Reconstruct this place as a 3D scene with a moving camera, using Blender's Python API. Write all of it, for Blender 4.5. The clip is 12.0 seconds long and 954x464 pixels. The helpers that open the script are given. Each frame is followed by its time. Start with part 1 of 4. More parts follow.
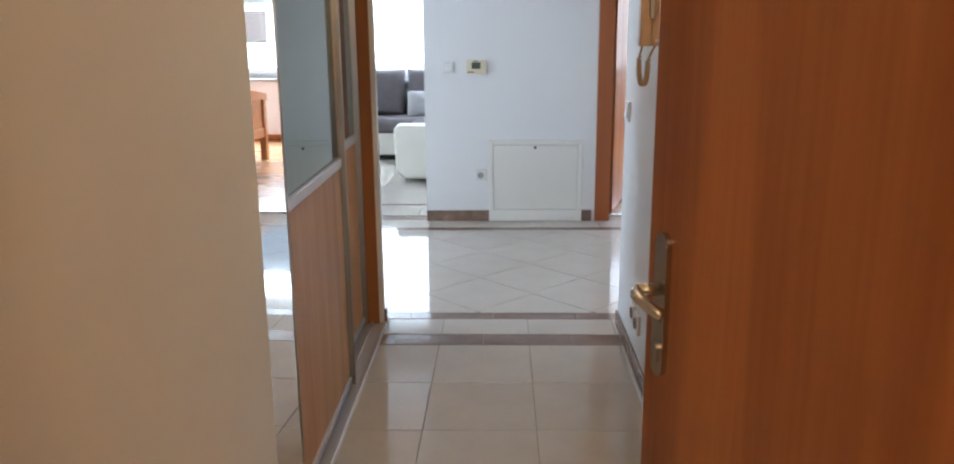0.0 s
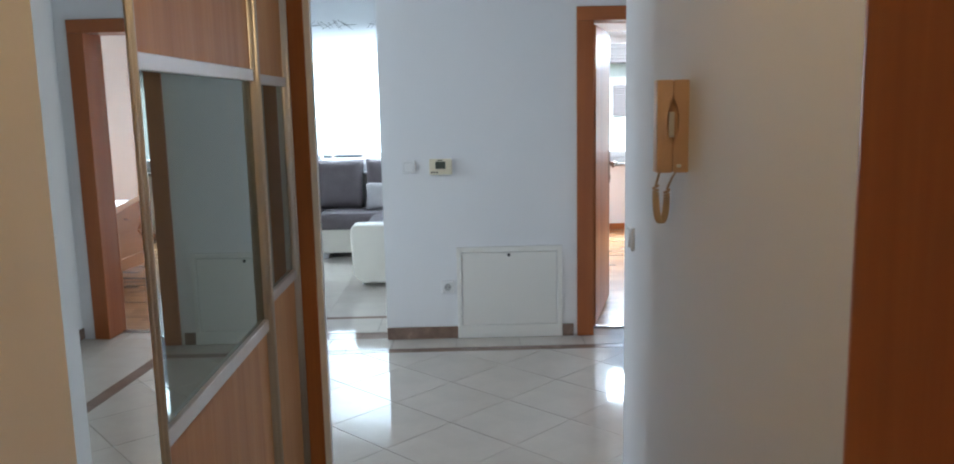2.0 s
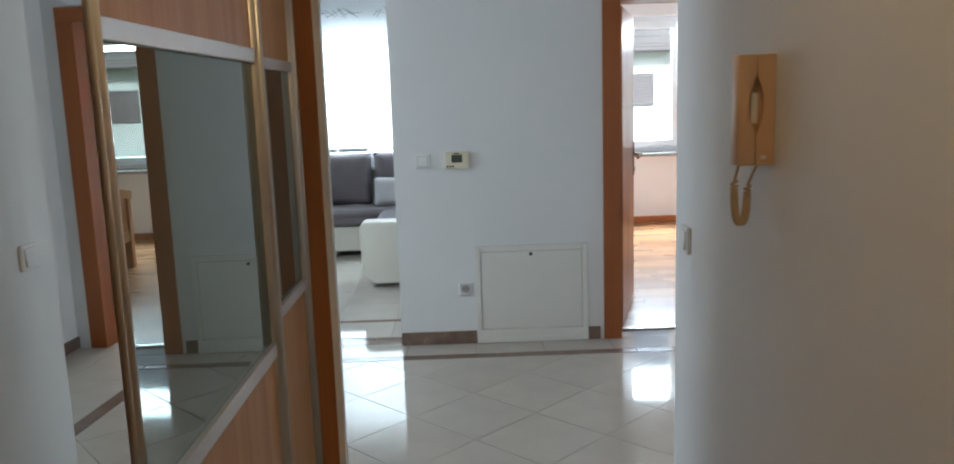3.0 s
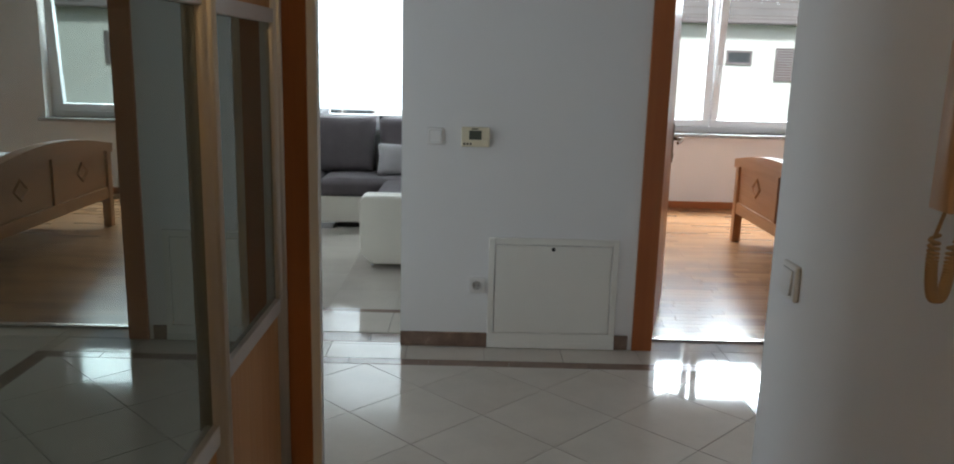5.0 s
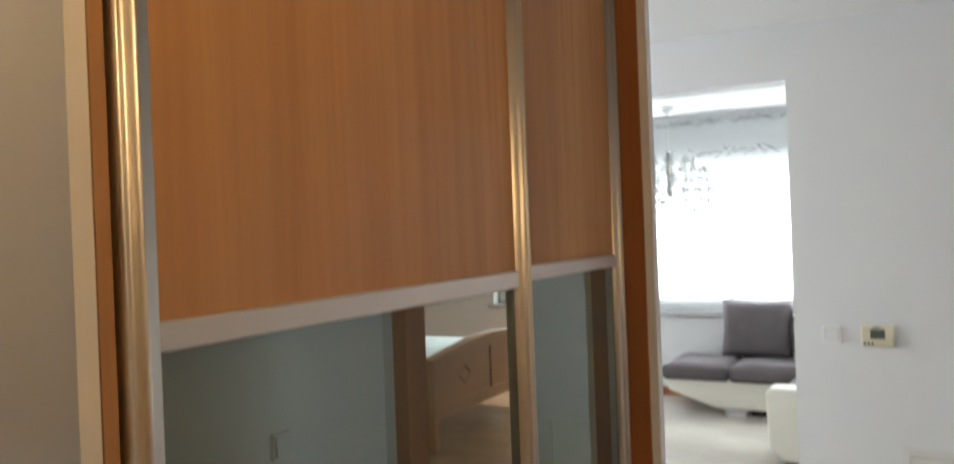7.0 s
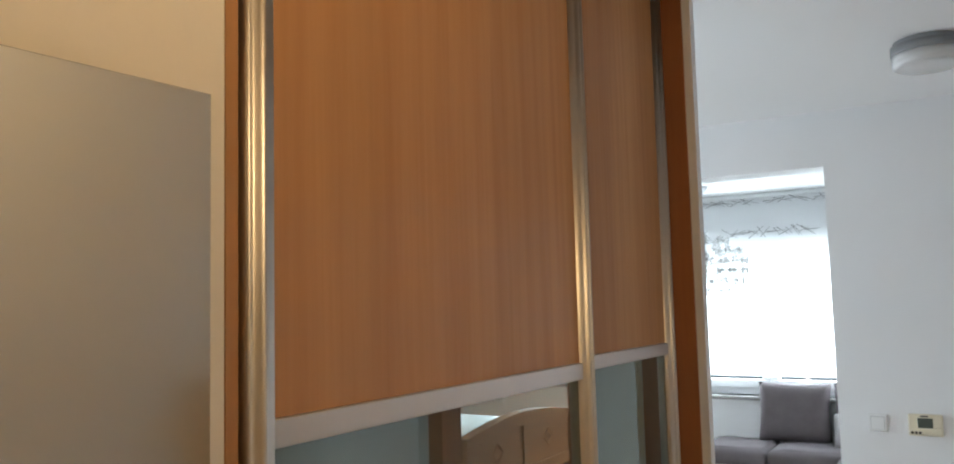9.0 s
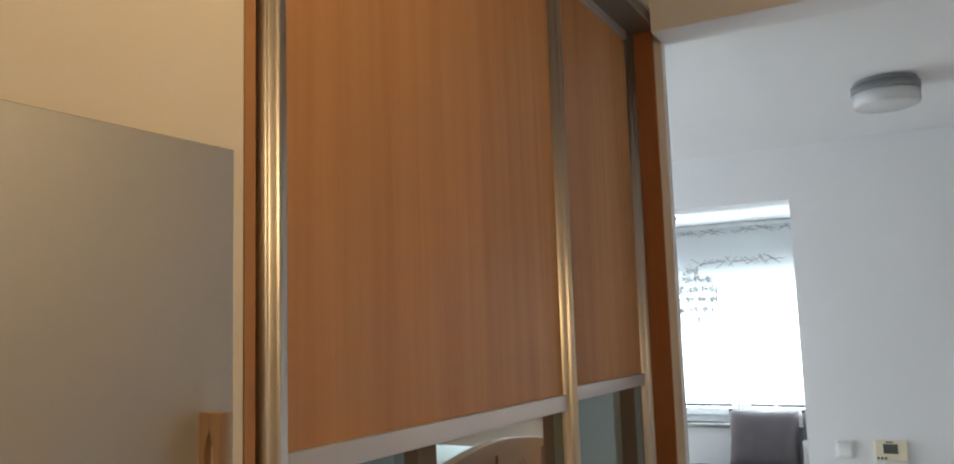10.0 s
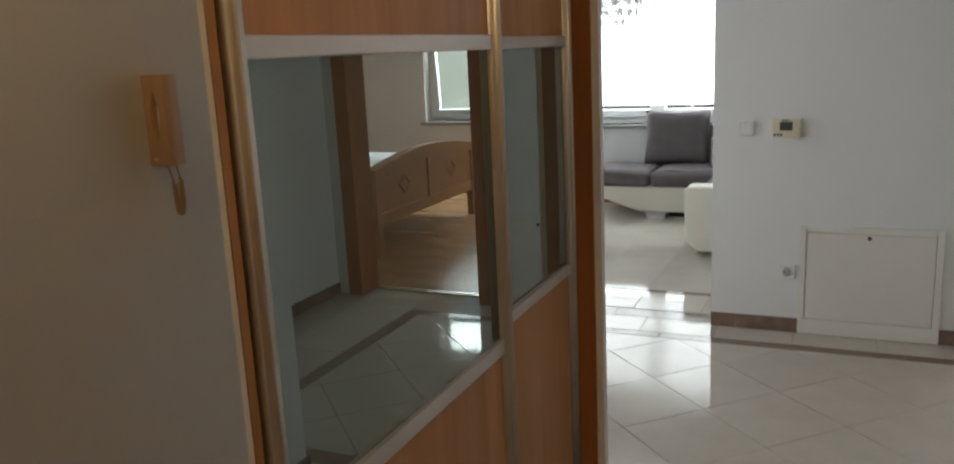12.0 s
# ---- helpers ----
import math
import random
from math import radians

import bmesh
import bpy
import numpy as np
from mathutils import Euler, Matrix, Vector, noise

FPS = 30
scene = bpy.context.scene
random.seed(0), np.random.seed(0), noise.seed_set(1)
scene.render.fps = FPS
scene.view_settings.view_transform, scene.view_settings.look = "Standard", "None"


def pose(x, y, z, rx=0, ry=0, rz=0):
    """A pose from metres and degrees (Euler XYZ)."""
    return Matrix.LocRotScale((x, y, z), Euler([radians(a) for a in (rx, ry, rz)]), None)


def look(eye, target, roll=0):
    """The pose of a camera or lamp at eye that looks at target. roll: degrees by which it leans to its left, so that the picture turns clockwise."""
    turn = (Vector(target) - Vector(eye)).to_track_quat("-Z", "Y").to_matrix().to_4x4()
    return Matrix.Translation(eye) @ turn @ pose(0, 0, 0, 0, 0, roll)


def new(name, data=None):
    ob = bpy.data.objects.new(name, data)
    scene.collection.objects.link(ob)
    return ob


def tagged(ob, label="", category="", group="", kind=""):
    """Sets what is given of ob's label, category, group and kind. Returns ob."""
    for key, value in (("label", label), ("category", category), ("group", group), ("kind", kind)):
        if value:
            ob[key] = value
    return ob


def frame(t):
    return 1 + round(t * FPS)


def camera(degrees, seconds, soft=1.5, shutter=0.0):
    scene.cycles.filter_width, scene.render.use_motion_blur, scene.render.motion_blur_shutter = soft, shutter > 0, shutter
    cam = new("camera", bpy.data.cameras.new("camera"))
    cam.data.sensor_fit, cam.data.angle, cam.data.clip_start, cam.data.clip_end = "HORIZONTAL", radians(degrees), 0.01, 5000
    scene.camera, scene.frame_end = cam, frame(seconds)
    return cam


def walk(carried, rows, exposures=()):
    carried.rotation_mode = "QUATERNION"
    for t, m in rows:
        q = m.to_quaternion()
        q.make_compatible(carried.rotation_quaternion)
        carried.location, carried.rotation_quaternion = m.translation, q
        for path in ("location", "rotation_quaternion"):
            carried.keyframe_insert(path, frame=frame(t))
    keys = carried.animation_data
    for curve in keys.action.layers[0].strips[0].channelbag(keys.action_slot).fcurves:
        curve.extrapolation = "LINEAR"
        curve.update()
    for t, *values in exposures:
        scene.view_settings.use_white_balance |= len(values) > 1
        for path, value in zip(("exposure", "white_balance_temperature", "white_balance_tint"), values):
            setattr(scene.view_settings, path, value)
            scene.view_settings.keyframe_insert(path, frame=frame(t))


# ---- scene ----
cam = camera(60.1, 12.0, 1.9, 0.35)
PATH = [
    (0, (0.09, 0.174, 1.384), (0.029, 2.114, 0.903), -0.5),
    (0.5, (0.024, 0.393, 1.404), (0.04, 2.332, 0.913), -1.0),
    (1, (0.001, 0.556, 1.427), (0.039, 2.499, 0.956), -0.3),
    (1.5, (0.04, 0.787, 1.489), (0.075, 2.76, 1.16), -0.7),
    (2, (0.055, 0.917, 1.512), (0.083, 2.893, 1.2), -1.2),
    (2.5, (0.009, 1.071, 1.497), (0.023, 3.046, 1.179), -1.6),
    (3, (-0.032, 1.262, 1.493), (-0.014, 3.235, 1.163), -1.9),
    (3.2, (-0.055, 1.348, 1.496), (-0.024, 3.317, 1.146), -1.3),
    (5, (-0.105, 1.932, 1.519), (-0.089, 3.887, 1.099), 1.5),
    (5.5, (0.058, 1.934, 1.53), (-0.399, 3.833, 1.098), 0.0),
    (6, (0.163, 1.899, 1.581), (-0.727, 3.642, 1.169), -2.3),
    (6.5, (0.164, 1.835, 1.641), (-0.787, 3.56, 1.293), -2.1),
    (7, (0.178, 1.806, 1.691), (-0.8, 3.548, 1.683), -2.2),
    (7.5, (0.187, 1.777, 1.725), (-0.82, 3.49, 1.919), -2.2),
    (7.7, (0.19, 1.765, 1.725), (-0.868, 3.446, 1.893), -1.8),
    (9.3, (0.136, 1.702, 1.73), (-0.869, 3.422, 1.91), -1.6),
    (9.5, (0.139, 1.686, 1.738), (-0.845, 3.412, 1.962), -1.7),
    (10, (0.146, 1.642, 1.74), (-0.809, 3.383, 1.978), -1.8),
    (10.5, (0.135, 1.644, 1.698), (-0.819, 3.402, 1.729), -2.1),
    (11, (0.132, 1.631, 1.662), (-0.77, 3.411, 1.526), -2.3),
    (11.5, (0.175, 1.587, 1.614), (-0.64, 3.39, 1.321), -2.2),
    (12, (0.202, 1.503, 1.573), (-0.609, 3.281, 1.149), -2.8),
]
walk(cam, [(t, look(eye, target, roll)) for t, eye, target, roll in PATH],
     [(0.0, 1.38, 5500, 7), (0.5, 1.27, 5200, 6), (1.0, 1.16, 5250, 6), (2.0, 0.9, 5450, 4), (3.2, 0.6, 5700, 2), (4.8, -0.05, 6000, 4), (5.6, 0.18, 6350, 6), (6.0, 0.62, 6700, 7), (6.3, 1.0, 6850, 7), (6.6, 1.15, 6700, 7), (7.0, 1.12, 6400, 7),
      (10.0, 0.98, 5950, 5), (11.0, 0.6, 6150, 5), (12.0, 0.42, 6550, 7)])

# ---- light ----
world = bpy.data.worlds.new("sky")
scene.world = world
world.use_nodes = True
wn, wl = world.node_tree.nodes, world.node_tree.links
wn.clear()
sky = wn.new("ShaderNodeTexSky")
sky.sky_type, sky.sun_disc = "NISHITA", False
sky.sun_elevation, sky.sun_rotation = radians(42), radians(190)
sky.air_density, sky.dust_density = 1.0, 3.0
background = wn.new("ShaderNodeBackground")
background.inputs["Strength"].default_value = 0.15
world_out = wn.new("ShaderNodeOutputWorld")
wl.new(sky.outputs[0], background.inputs["Color"])
wl.new(background.outputs[0], world_out.inputs["Surface"])

sun = new("sun", bpy.data.lights.new("sun", "SUN"))
sun.data.energy, sun.data.angle, sun.data.color = 5.0, radians(8), (1.0, 0.96, 0.9)
sun.matrix_basis = look((0, 0, 20), (4.0, 22.0, 0))


def area_lamp(name, eye, target, w, h, watts, colour):
    lamp = new(name, bpy.data.lights.new(name, "AREA"))
    lamp.data.shape, lamp.data.size, lamp.data.size_y = "RECTANGLE", w, h
    lamp.data.energy, lamp.data.color = watts, colour
    lamp.matrix_basis = look(eye, target)
    return lamp


DAY = (0.94, 0.965, 1.0)
area_lamp("living_window_light", (-1.55, 9.98, 1.48), (-1.55, 5.0, 1.48), 2.7, 1.3, 72, DAY)
area_lamp("bedroom_window_light", (2.365, 11.3, 2.75), (2.365, 7.0, 0.9), 3.0, 1.3, 900, DAY)
# added to brighten the hall: daylight from an assumed window out of view
area_lamp("assumed_hall_window_light", (-4.16, 5.05, 1.52), (0.0, 5.05, 1.35), 1.4, 1.25, 37, DAY)

GLOW = (1.0, 0.65, 0.31)
for where, power in (((0.08, 2.20, 2.54), 3.7), ((0.1, -0.9, 2.45), 16.0)):
    warm = new("ceiling_bulb", bpy.data.lights.new("ceiling_bulb", "POINT"))
    warm.data.energy, warm.data.color, warm.data.shadow_soft_size = power, GLOW, 0.07
    warm.location = where

# ---- materials ----


def material(name):
    m = bpy.data.materials.new(name)
    m.use_nodes = True
    nt = m.node_tree
    return m, nt, nt.nodes["Principled BSDF"]


def tinted(colour, k):
    return (min(1, colour[0] * k), min(1, colour[1] * k), min(1, colour[2] * k), 1)


def coords(nt, scale, source="Object"):
    tc = nt.nodes.new("ShaderNodeTexCoord")
    mp = nt.nodes.new("ShaderNodeMapping")
    mp.inputs["Scale"].default_value = scale
    nt.links.new(tc.outputs[source], mp.inputs["Vector"])
    return mp.outputs[0]


def noise_node(nt, vector, scale, detail=4.0, rough=0.55):
    n = nt.nodes.new("ShaderNodeTexNoise")
    n.inputs["Scale"].default_value = scale
    n.inputs["Detail"].default_value = detail
    n.inputs["Roughness"].default_value = rough
    nt.links.new(vector, n.inputs["Vector"])
    return n.outputs["Fac"]


def mix_colour(nt, fac, a, b, blend="MIX"):
    n = nt.nodes.new("ShaderNodeMix")
    n.data_type, n.blend_type = "RGBA", blend
    for socket, value in ((n.inputs[0], fac), (n.inputs[6], a), (n.inputs[7], b)):
        if isinstance(value, (tuple, float, int)):
            socket.default_value = value
        else:
            nt.links.new(value, socket)
    return n.outputs[2]


def spread(nt, value, lo, hi, a=0.0, b=1.0):
    n = nt.nodes.new("ShaderNodeMapRange")
    for key, v in (("From Min", lo), ("From Max", hi), ("To Min", a), ("To Max", b)):
        n.inputs[key].default_value = v
    nt.links.new(value, n.inputs["Value"])
    return n.outputs[0]


def bump(nt, bsdf, height, strength, distance):
    b = nt.nodes.new("ShaderNodeBump")
    b.inputs["Strength"].default_value, b.inputs["Distance"].default_value = strength, distance
    nt.links.new(height, b.inputs["Height"])
    nt.links.new(b.outputs[0], bsdf.inputs["Normal"])


def plain(name, colour, rough=0.5, metal=0.0, var=0.06, big=1.5, fine=60.0, relief=0.1, depth=0.001, ior=1.45, stretch=(1, 1, 1)):
    """A surface with large soft stains, a fine grain in its gloss and a slight relief."""
    m, nt, b = material(name)
    v = coords(nt, stretch)
    stains = spread(nt, noise_node(nt, v, big, 5.0), 0.3, 0.7)
    grain = noise_node(nt, v, fine, 3.0)
    c = mix_colour(nt, stains, tinted(colour, 1 - var), tinted(colour, 1 + var))
    c = mix_colour(nt, spread(nt, grain, 0.3, 0.7, 0.0, 0.5), c, mix_colour(nt, 1.0, c, tinted((1 - var, 1 - var, 1 - var), 1), "MULTIPLY"))
    nt.links.new(c, b.inputs["Base Color"])
    b.inputs["Metallic"].default_value, b.inputs["IOR"].default_value = metal, ior
    nt.links.new(spread(nt, stains, 0, 1, max(0.02, rough * 0.9), min(1, rough * 1.1)), b.inputs["Roughness"])
    if relief:
        bump(nt, b, grain, relief, depth)
    return m


def wood(name, light, dark, rough=0.35, along=2, fine=55.0, varied=0.0, ior=1.45, source="Object", leaves=0.0):
    """Grain drawn out along one axis, with broad growth bands; leaves: how far veneer sheets differ in tone."""
    m, nt, b = material(name)
    s = [1.0, 1.0, 1.0]
    s[along] = 0.035
    v = coords(nt, s, source)
    fibres = spread(nt, noise_node(nt, v, fine, 6.0, 0.7), 0.3, 0.72)
    bands = spread(nt, noise_node(nt, v, fine * 0.13, 3.0), 0.36, 0.64)
    f = nt.nodes.new("ShaderNodeMath")
    f.operation = "MULTIPLY_ADD"
    nt.links.new(fibres, f.inputs[0])
    f.inputs[1].default_value = 0.38
    half = spread(nt, bands, 0, 1, 0.0, 0.62)
    nt.links.new(half, f.inputs[2])
    c = mix_colour(nt, f.outputs[0], tinted(light, 1), tinted(dark, 1))
    if varied:
        g, info = nt.nodes.new("ShaderNodeNewGeometry"), nt.nodes.new("ShaderNodeObjectInfo")
        both, part_of = nt.nodes.new("ShaderNodeMath"), nt.nodes.new("ShaderNodeMath")
        part_of.operation = "FRACT"
        nt.links.new(g.outputs["Random Per Island"], both.inputs[0])
        nt.links.new(info.outputs["Random"], both.inputs[1])
        nt.links.new(both.outputs[0], part_of.inputs[0])
        c = mix_colour(nt, spread(nt, part_of.outputs[0], 0, 1, 0.0, varied), c, mix_colour(nt, 1.0, c, (0.45, 0.38, 0.33, 1), "MULTIPLY"))
    if leaves:
        sheets = spread(nt, noise_node(nt, v, 3.6, 0.0), 0.485, 0.515, 0.0, leaves)
        streaks = spread(nt, noise_node(nt, v, 22.0, 2.0), 0.55, 0.75, 0.0, leaves)
        c = mix_colour(nt, sheets, c, mix_colour(nt, 1.0, c, (0.66, 0.60, 0.55, 1), "MULTIPLY"))
        c = mix_colour(nt, streaks, c, mix_colour(nt, 1.0, c, (0.72, 0.66, 0.60, 1), "MULTIPLY"))
    nt.links.new(c, b.inputs["Base Color"])
    nt.links.new(spread(nt, fibres, 0, 1, rough * 0.85, rough * 1.2), b.inputs["Roughness"])
    b.inputs["IOR"].default_value = ior
    bump(nt, b, fibres, 0.08, 0.0006)
    return m


def stone_tile(name, colour, rough, vein=0.06):
    """Polished tile: a tone of its own for each piece, fine specks and clouds."""
    m, nt, b = material(name)
    v = coords(nt, (1, 1, 1))
    info = nt.nodes.new("ShaderNodeObjectInfo")
    clouds = spread(nt, noise_node(nt, v, 5.0, 6.0, 0.65), 0.3, 0.7)
    specks = spread(nt, noise_node(nt, v, 220.0, 2.0), 0.35, 0.7)
    c = mix_colour(nt, clouds, tinted(colour, 1 - vein), tinted(colour, 1 + vein))
    c = mix_colour(nt, spread(nt, specks, 0, 1, 0, 0.25), c, tinted(colour, 0.8))
    c = mix_colour(nt, spread(nt, info.outputs["Random"], 0, 1, 0, 1.0), c, mix_colour(nt, 1.0, c, (0.94, 0.93, 0.92, 1), "MULTIPLY"))
    nt.links.new(c, b.inputs["Base Color"])
    nt.links.new(spread(nt, clouds, 0, 1, rough * 0.8, rough * 1.3), b.inputs["Roughness"])
    b.inputs["IOR"].default_value = 1.34
    bump(nt, b, noise_node(nt, v, 2.2, 2.0), 0.05, 0.004)
    return m


def mirror_material(name, colour, rough=0.0):
    m, nt, b = material(name)
    b.inputs["Base Color"].default_value = (*colour, 1)
    b.inputs["Metallic"].default_value, b.inputs["Roughness"].default_value = 1.0, rough
    return m


def smoked_glass(name, colour):
    """Dark coated glass that mirrors the room dimly, with a faint cloud in its tint."""
    m, nt, b = material(name)
    clouds = noise_node(nt, coords(nt, (1, 1, 1)), 1.2, 2.0)
    nt.links.new(mix_colour(nt, clouds, tinted(colour, 0.94), tinted(colour, 1.06)), b.inputs["Base Color"])
    b.inputs["Roughness"].default_value, b.inputs["Metallic"].default_value = 0.0, 1.0
    film, both = nt.nodes.new("ShaderNodeBsdfDiffuse"), nt.nodes.new("ShaderNodeMixShader")
    film.inputs["Color"].default_value = (0.37, 0.392, 0.345, 1)
    both.inputs[0].default_value = 0.19
    nt.links.new(b.outputs[0], both.inputs[1])
    nt.links.new(film.outputs[0], both.inputs[2])
    nt.links.new(both.outputs[0], nt.nodes["Material Output"].inputs["Surface"])
    return m


def clear_glass(name):
    """A thin pane: nearly all light goes straight through, a little is mirrored."""
    m, nt, b = material(name)
    clear, shine, both = nt.nodes.new("ShaderNodeBsdfTransparent"), nt.nodes.new("ShaderNodeBsdfGlossy"), nt.nodes.new("ShaderNodeMixShader")
    clear.inputs["Color"].default_value = (0.97, 0.99, 0.98, 1)
    shine.inputs["Roughness"].default_value = 0.0
    both.inputs[0].default_value = 0.06
    nt.links.new(clear.outputs[0], both.inputs[1])
    nt.links.new(shine.outputs[0], both.inputs[2])
    nt.links.new(both.outputs[0], nt.nodes["Material Output"].inputs["Surface"])
    return m


def sheer(name, colour, through_part):
    """Thin cloth that lets daylight through."""
    m, nt, b = material(name)
    out = nt.nodes["Material Output"]
    t = nt.nodes.new("ShaderNodeBsdfTranslucent")
    t.inputs["Color"].default_value = (*colour, 1)
    clear = nt.nodes.new("ShaderNodeBsdfTransparent")
    b.inputs["Base Color"].default_value, b.inputs["Roughness"].default_value = (*colour, 1), 0.9
    weave = noise_node(nt, coords(nt, (1, 1, 1)), 300.0, 2.0)
    bump(nt, b, weave, 0.2, 0.0005)
    one, two = nt.nodes.new("ShaderNodeMixShader"), nt.nodes.new("ShaderNodeMixShader")
    one.inputs[0].default_value, two.inputs[0].default_value = 0.7, through_part
    nt.links.new(b.outputs[0], one.inputs[1])
    nt.links.new(t.outputs[0], one.inputs[2])
    nt.links.new(one.outputs[0], two.inputs[1])
    nt.links.new(clear.outputs[0], two.inputs[2])
    nt.links.new(two.outputs[0], out.inputs["Surface"])
    return m


WALL = plain("white_wall_paint", (0.86, 0.865, 0.87), 0.75, var=0.015, big=0.8, fine=180, relief=0.12, depth=0.0012)
CREAM = plain("cream_wall_paint", (0.83, 0.77, 0.675), 0.75, var=0.02, big=0.8, fine=180, relief=0.12, depth=0.0012)
CEIL = plain("ceiling_paint", (0.90, 0.90, 0.90), 0.85, var=0.01, big=0.6, fine=150, relief=0.08)
PINK = plain("pale_pink_wall_paint", (0.80, 0.75, 0.72), 0.8, var=0.02, big=0.9, fine=180, relief=0.1)
TILE = stone_tile("polished_cream_tile", (0.585, 0.540, 0.478), 0.048)
BAND = stone_tile("brown_stone_tile", (0.23, 0.165, 0.13), 0.10, 0.22)
SKIRT = plain("brown_skirting_tile", (0.24, 0.165, 0.125), 0.25, var=0.25, big=14, fine=120, relief=0.05)
GROUT = plain("grey_grout", (0.33, 0.29, 0.25), 0.9, var=0.1, big=6, fine=200, relief=0.3)
BEECH = wood("beech_panel", (0.56, 0.305, 0.127), (0.43, 0.205, 0.076), 0.5, 2, 75, leaves=0.30)
ORANGE = wood("orange_beech_veneer", (0.50, 0.185, 0.05), (0.34, 0.105, 0.027), 0.35, 2, 80, leaves=0.55)
FRAMEWOOD = wood("orange_door_frame", (0.43, 0.145, 0.042), (0.33, 0.095, 0.025), 0.32, 2, 50)
FRAMEWOOD_X = wood("orange_door_frame_across", (0.43, 0.145, 0.042), (0.33, 0.095, 0.025), 0.32, 0, 50)
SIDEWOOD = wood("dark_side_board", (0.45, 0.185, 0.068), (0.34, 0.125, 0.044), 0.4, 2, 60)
PARQUET = wood("oak_parquet", (0.44, 0.245, 0.12), (0.33, 0.165, 0.07), 0.22, 0, 60, 0.7)
BEDWOOD = wood("bed_beech", (0.41, 0.19, 0.074), (0.31, 0.13, 0.048), 0.35, 1, 50)
BEDPOST = wood("bed_beech_upright", (0.41, 0.19, 0.074), (0.31, 0.13, 0.048), 0.35, 2, 50)
ALU = plain("satin_aluminium", (0.62, 0.60, 0.58), 0.32, 1.0, 0.04, 3, 200, 0.05, 0.0002, stretch=(1, 1, 0.1))
# silver toned down: the shade at the upper track is in this colour
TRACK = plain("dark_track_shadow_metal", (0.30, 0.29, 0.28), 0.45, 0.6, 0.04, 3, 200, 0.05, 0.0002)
ALU_FLAT = plain("matt_silver_profile", (0.58, 0.57, 0.57), 0.42, 0.55, 0.04, 3, 200, 0.05, 0.0002)
CHAMPAGNE = plain("champagne_metal", (0.62, 0.575, 0.51), 0.36, 1.0, 0.04, 3, 200, 0.05, 0.0002, stretch=(1, 1, 0.1))
STEEL = plain("brushed_steel", (0.55, 0.52, 0.48), 0.25, 1.0, 0.05, 6, 200, 0.05, 0.0002)
DARK = plain("dark_gap", (0.03, 0.025, 0.02), 0.7, var=0.1)
SMOKE = smoked_glass("smoked_glass", (0.235, 0.282, 0.268))
MIRROR = mirror_material("silvered_mirror", (0.76, 0.755, 0.72))
PLASTIC = plain("white_plastic", (0.87, 0.87, 0.86), 0.3, var=0.01, fine=90, relief=0.02)
IVORY = plain("ivory_plastic", (0.82, 0.755, 0.58), 0.35, var=0.02, fine=90, relief=0.02)
PEACH = plain("peach_beige_plastic", (0.70, 0.475, 0.30), 0.38, var=0.03, fine=120, relief=0.03)
CORD = plain("tan_plastic_cord", (0.52, 0.37, 0.22), 0.45, var=0.04, fine=120, relief=0.03)
ENAMEL = plain("white_enamel_steel", (0.86, 0.85, 0.80), 0.32, var=0.015, big=1, fine=60, relief=0.02)
LCD = plain("dark_display", (0.10, 0.115, 0.095), 0.12, var=0.02, relief=0)
BLACK = plain("black_rubber", (0.02, 0.02, 0.02), 0.6, var=0.1)
PVC = plain("white_window_frame", (0.82, 0.83, 0.84), 0.3, var=0.01, fine=80, relief=0.02)
SILL = plain("dark_stone_sill", (0.30, 0.29, 0.28), 0.25, var=0.12, big=25, fine=200)
LEATHER = plain("cream_imitation_leather", (0.74, 0.70, 0.61), 0.42, var=0.025, big=4, fine=260, relief=0.25, depth=0.0008)
PLUSH = plain("grey_plush_fabric", (0.135, 0.115, 0.12), 0.95, var=0.12, big=7, fine=420, relief=0.5, depth=0.001)
PALE = plain("pale_grey_fabric", (0.42, 0.40, 0.40), 0.95, var=0.05, big=7, fine=420, relief=0.4, depth=0.001)
LINEN = plain("white_bed_linen", (0.80, 0.81, 0.82), 0.9, var=0.02, big=6, fine=300, relief=0.3)
PRINT = plain("grey_print", (0.26, 0.26, 0.26), 0.9, var=0.1)
CHROME = plain("chrome_wire", (0.6, 0.6, 0.6), 0.15, 1.0, 0.03)
PETAL = plain("pale_petal_metal", (0.58, 0.58, 0.57), 0.5, 0.1, 0.06)
# mid grey standing for shade on white plastic, in gaps and recesses
GROOVE = plain("shadow_gap_plastic", (0.50, 0.50, 0.49), 0.6)
# dark grey that stands for the shaded edge inside a socket
WELL = plain("socket_well_shade", (0.20, 0.20, 0.20), 0.5)
LAMPRING = plain("grey_lamp_metal", (0.30, 0.31, 0.32), 0.45, 0.3, 0.04, 3, 200, 0.05, 0.0002)
OPAL = plain("opal_glass", (0.70, 0.71, 0.71), 0.15, var=0.01, relief=0)
GLASS = clear_glass("window_glass")
BLIND = sheer("white_sheer_cloth", (0.88, 0.89, 0.90), 0.12)
RENDER_WALL = plain("white_house_render", (0.80, 0.81, 0.80), 0.9, var=0.04, big=0.3, fine=30, relief=0.3, depth=0.004)
ROOF = plain("grey_roof_tile", (0.20, 0.18, 0.18), 0.8, var=0.15, big=1.0, fine=20)
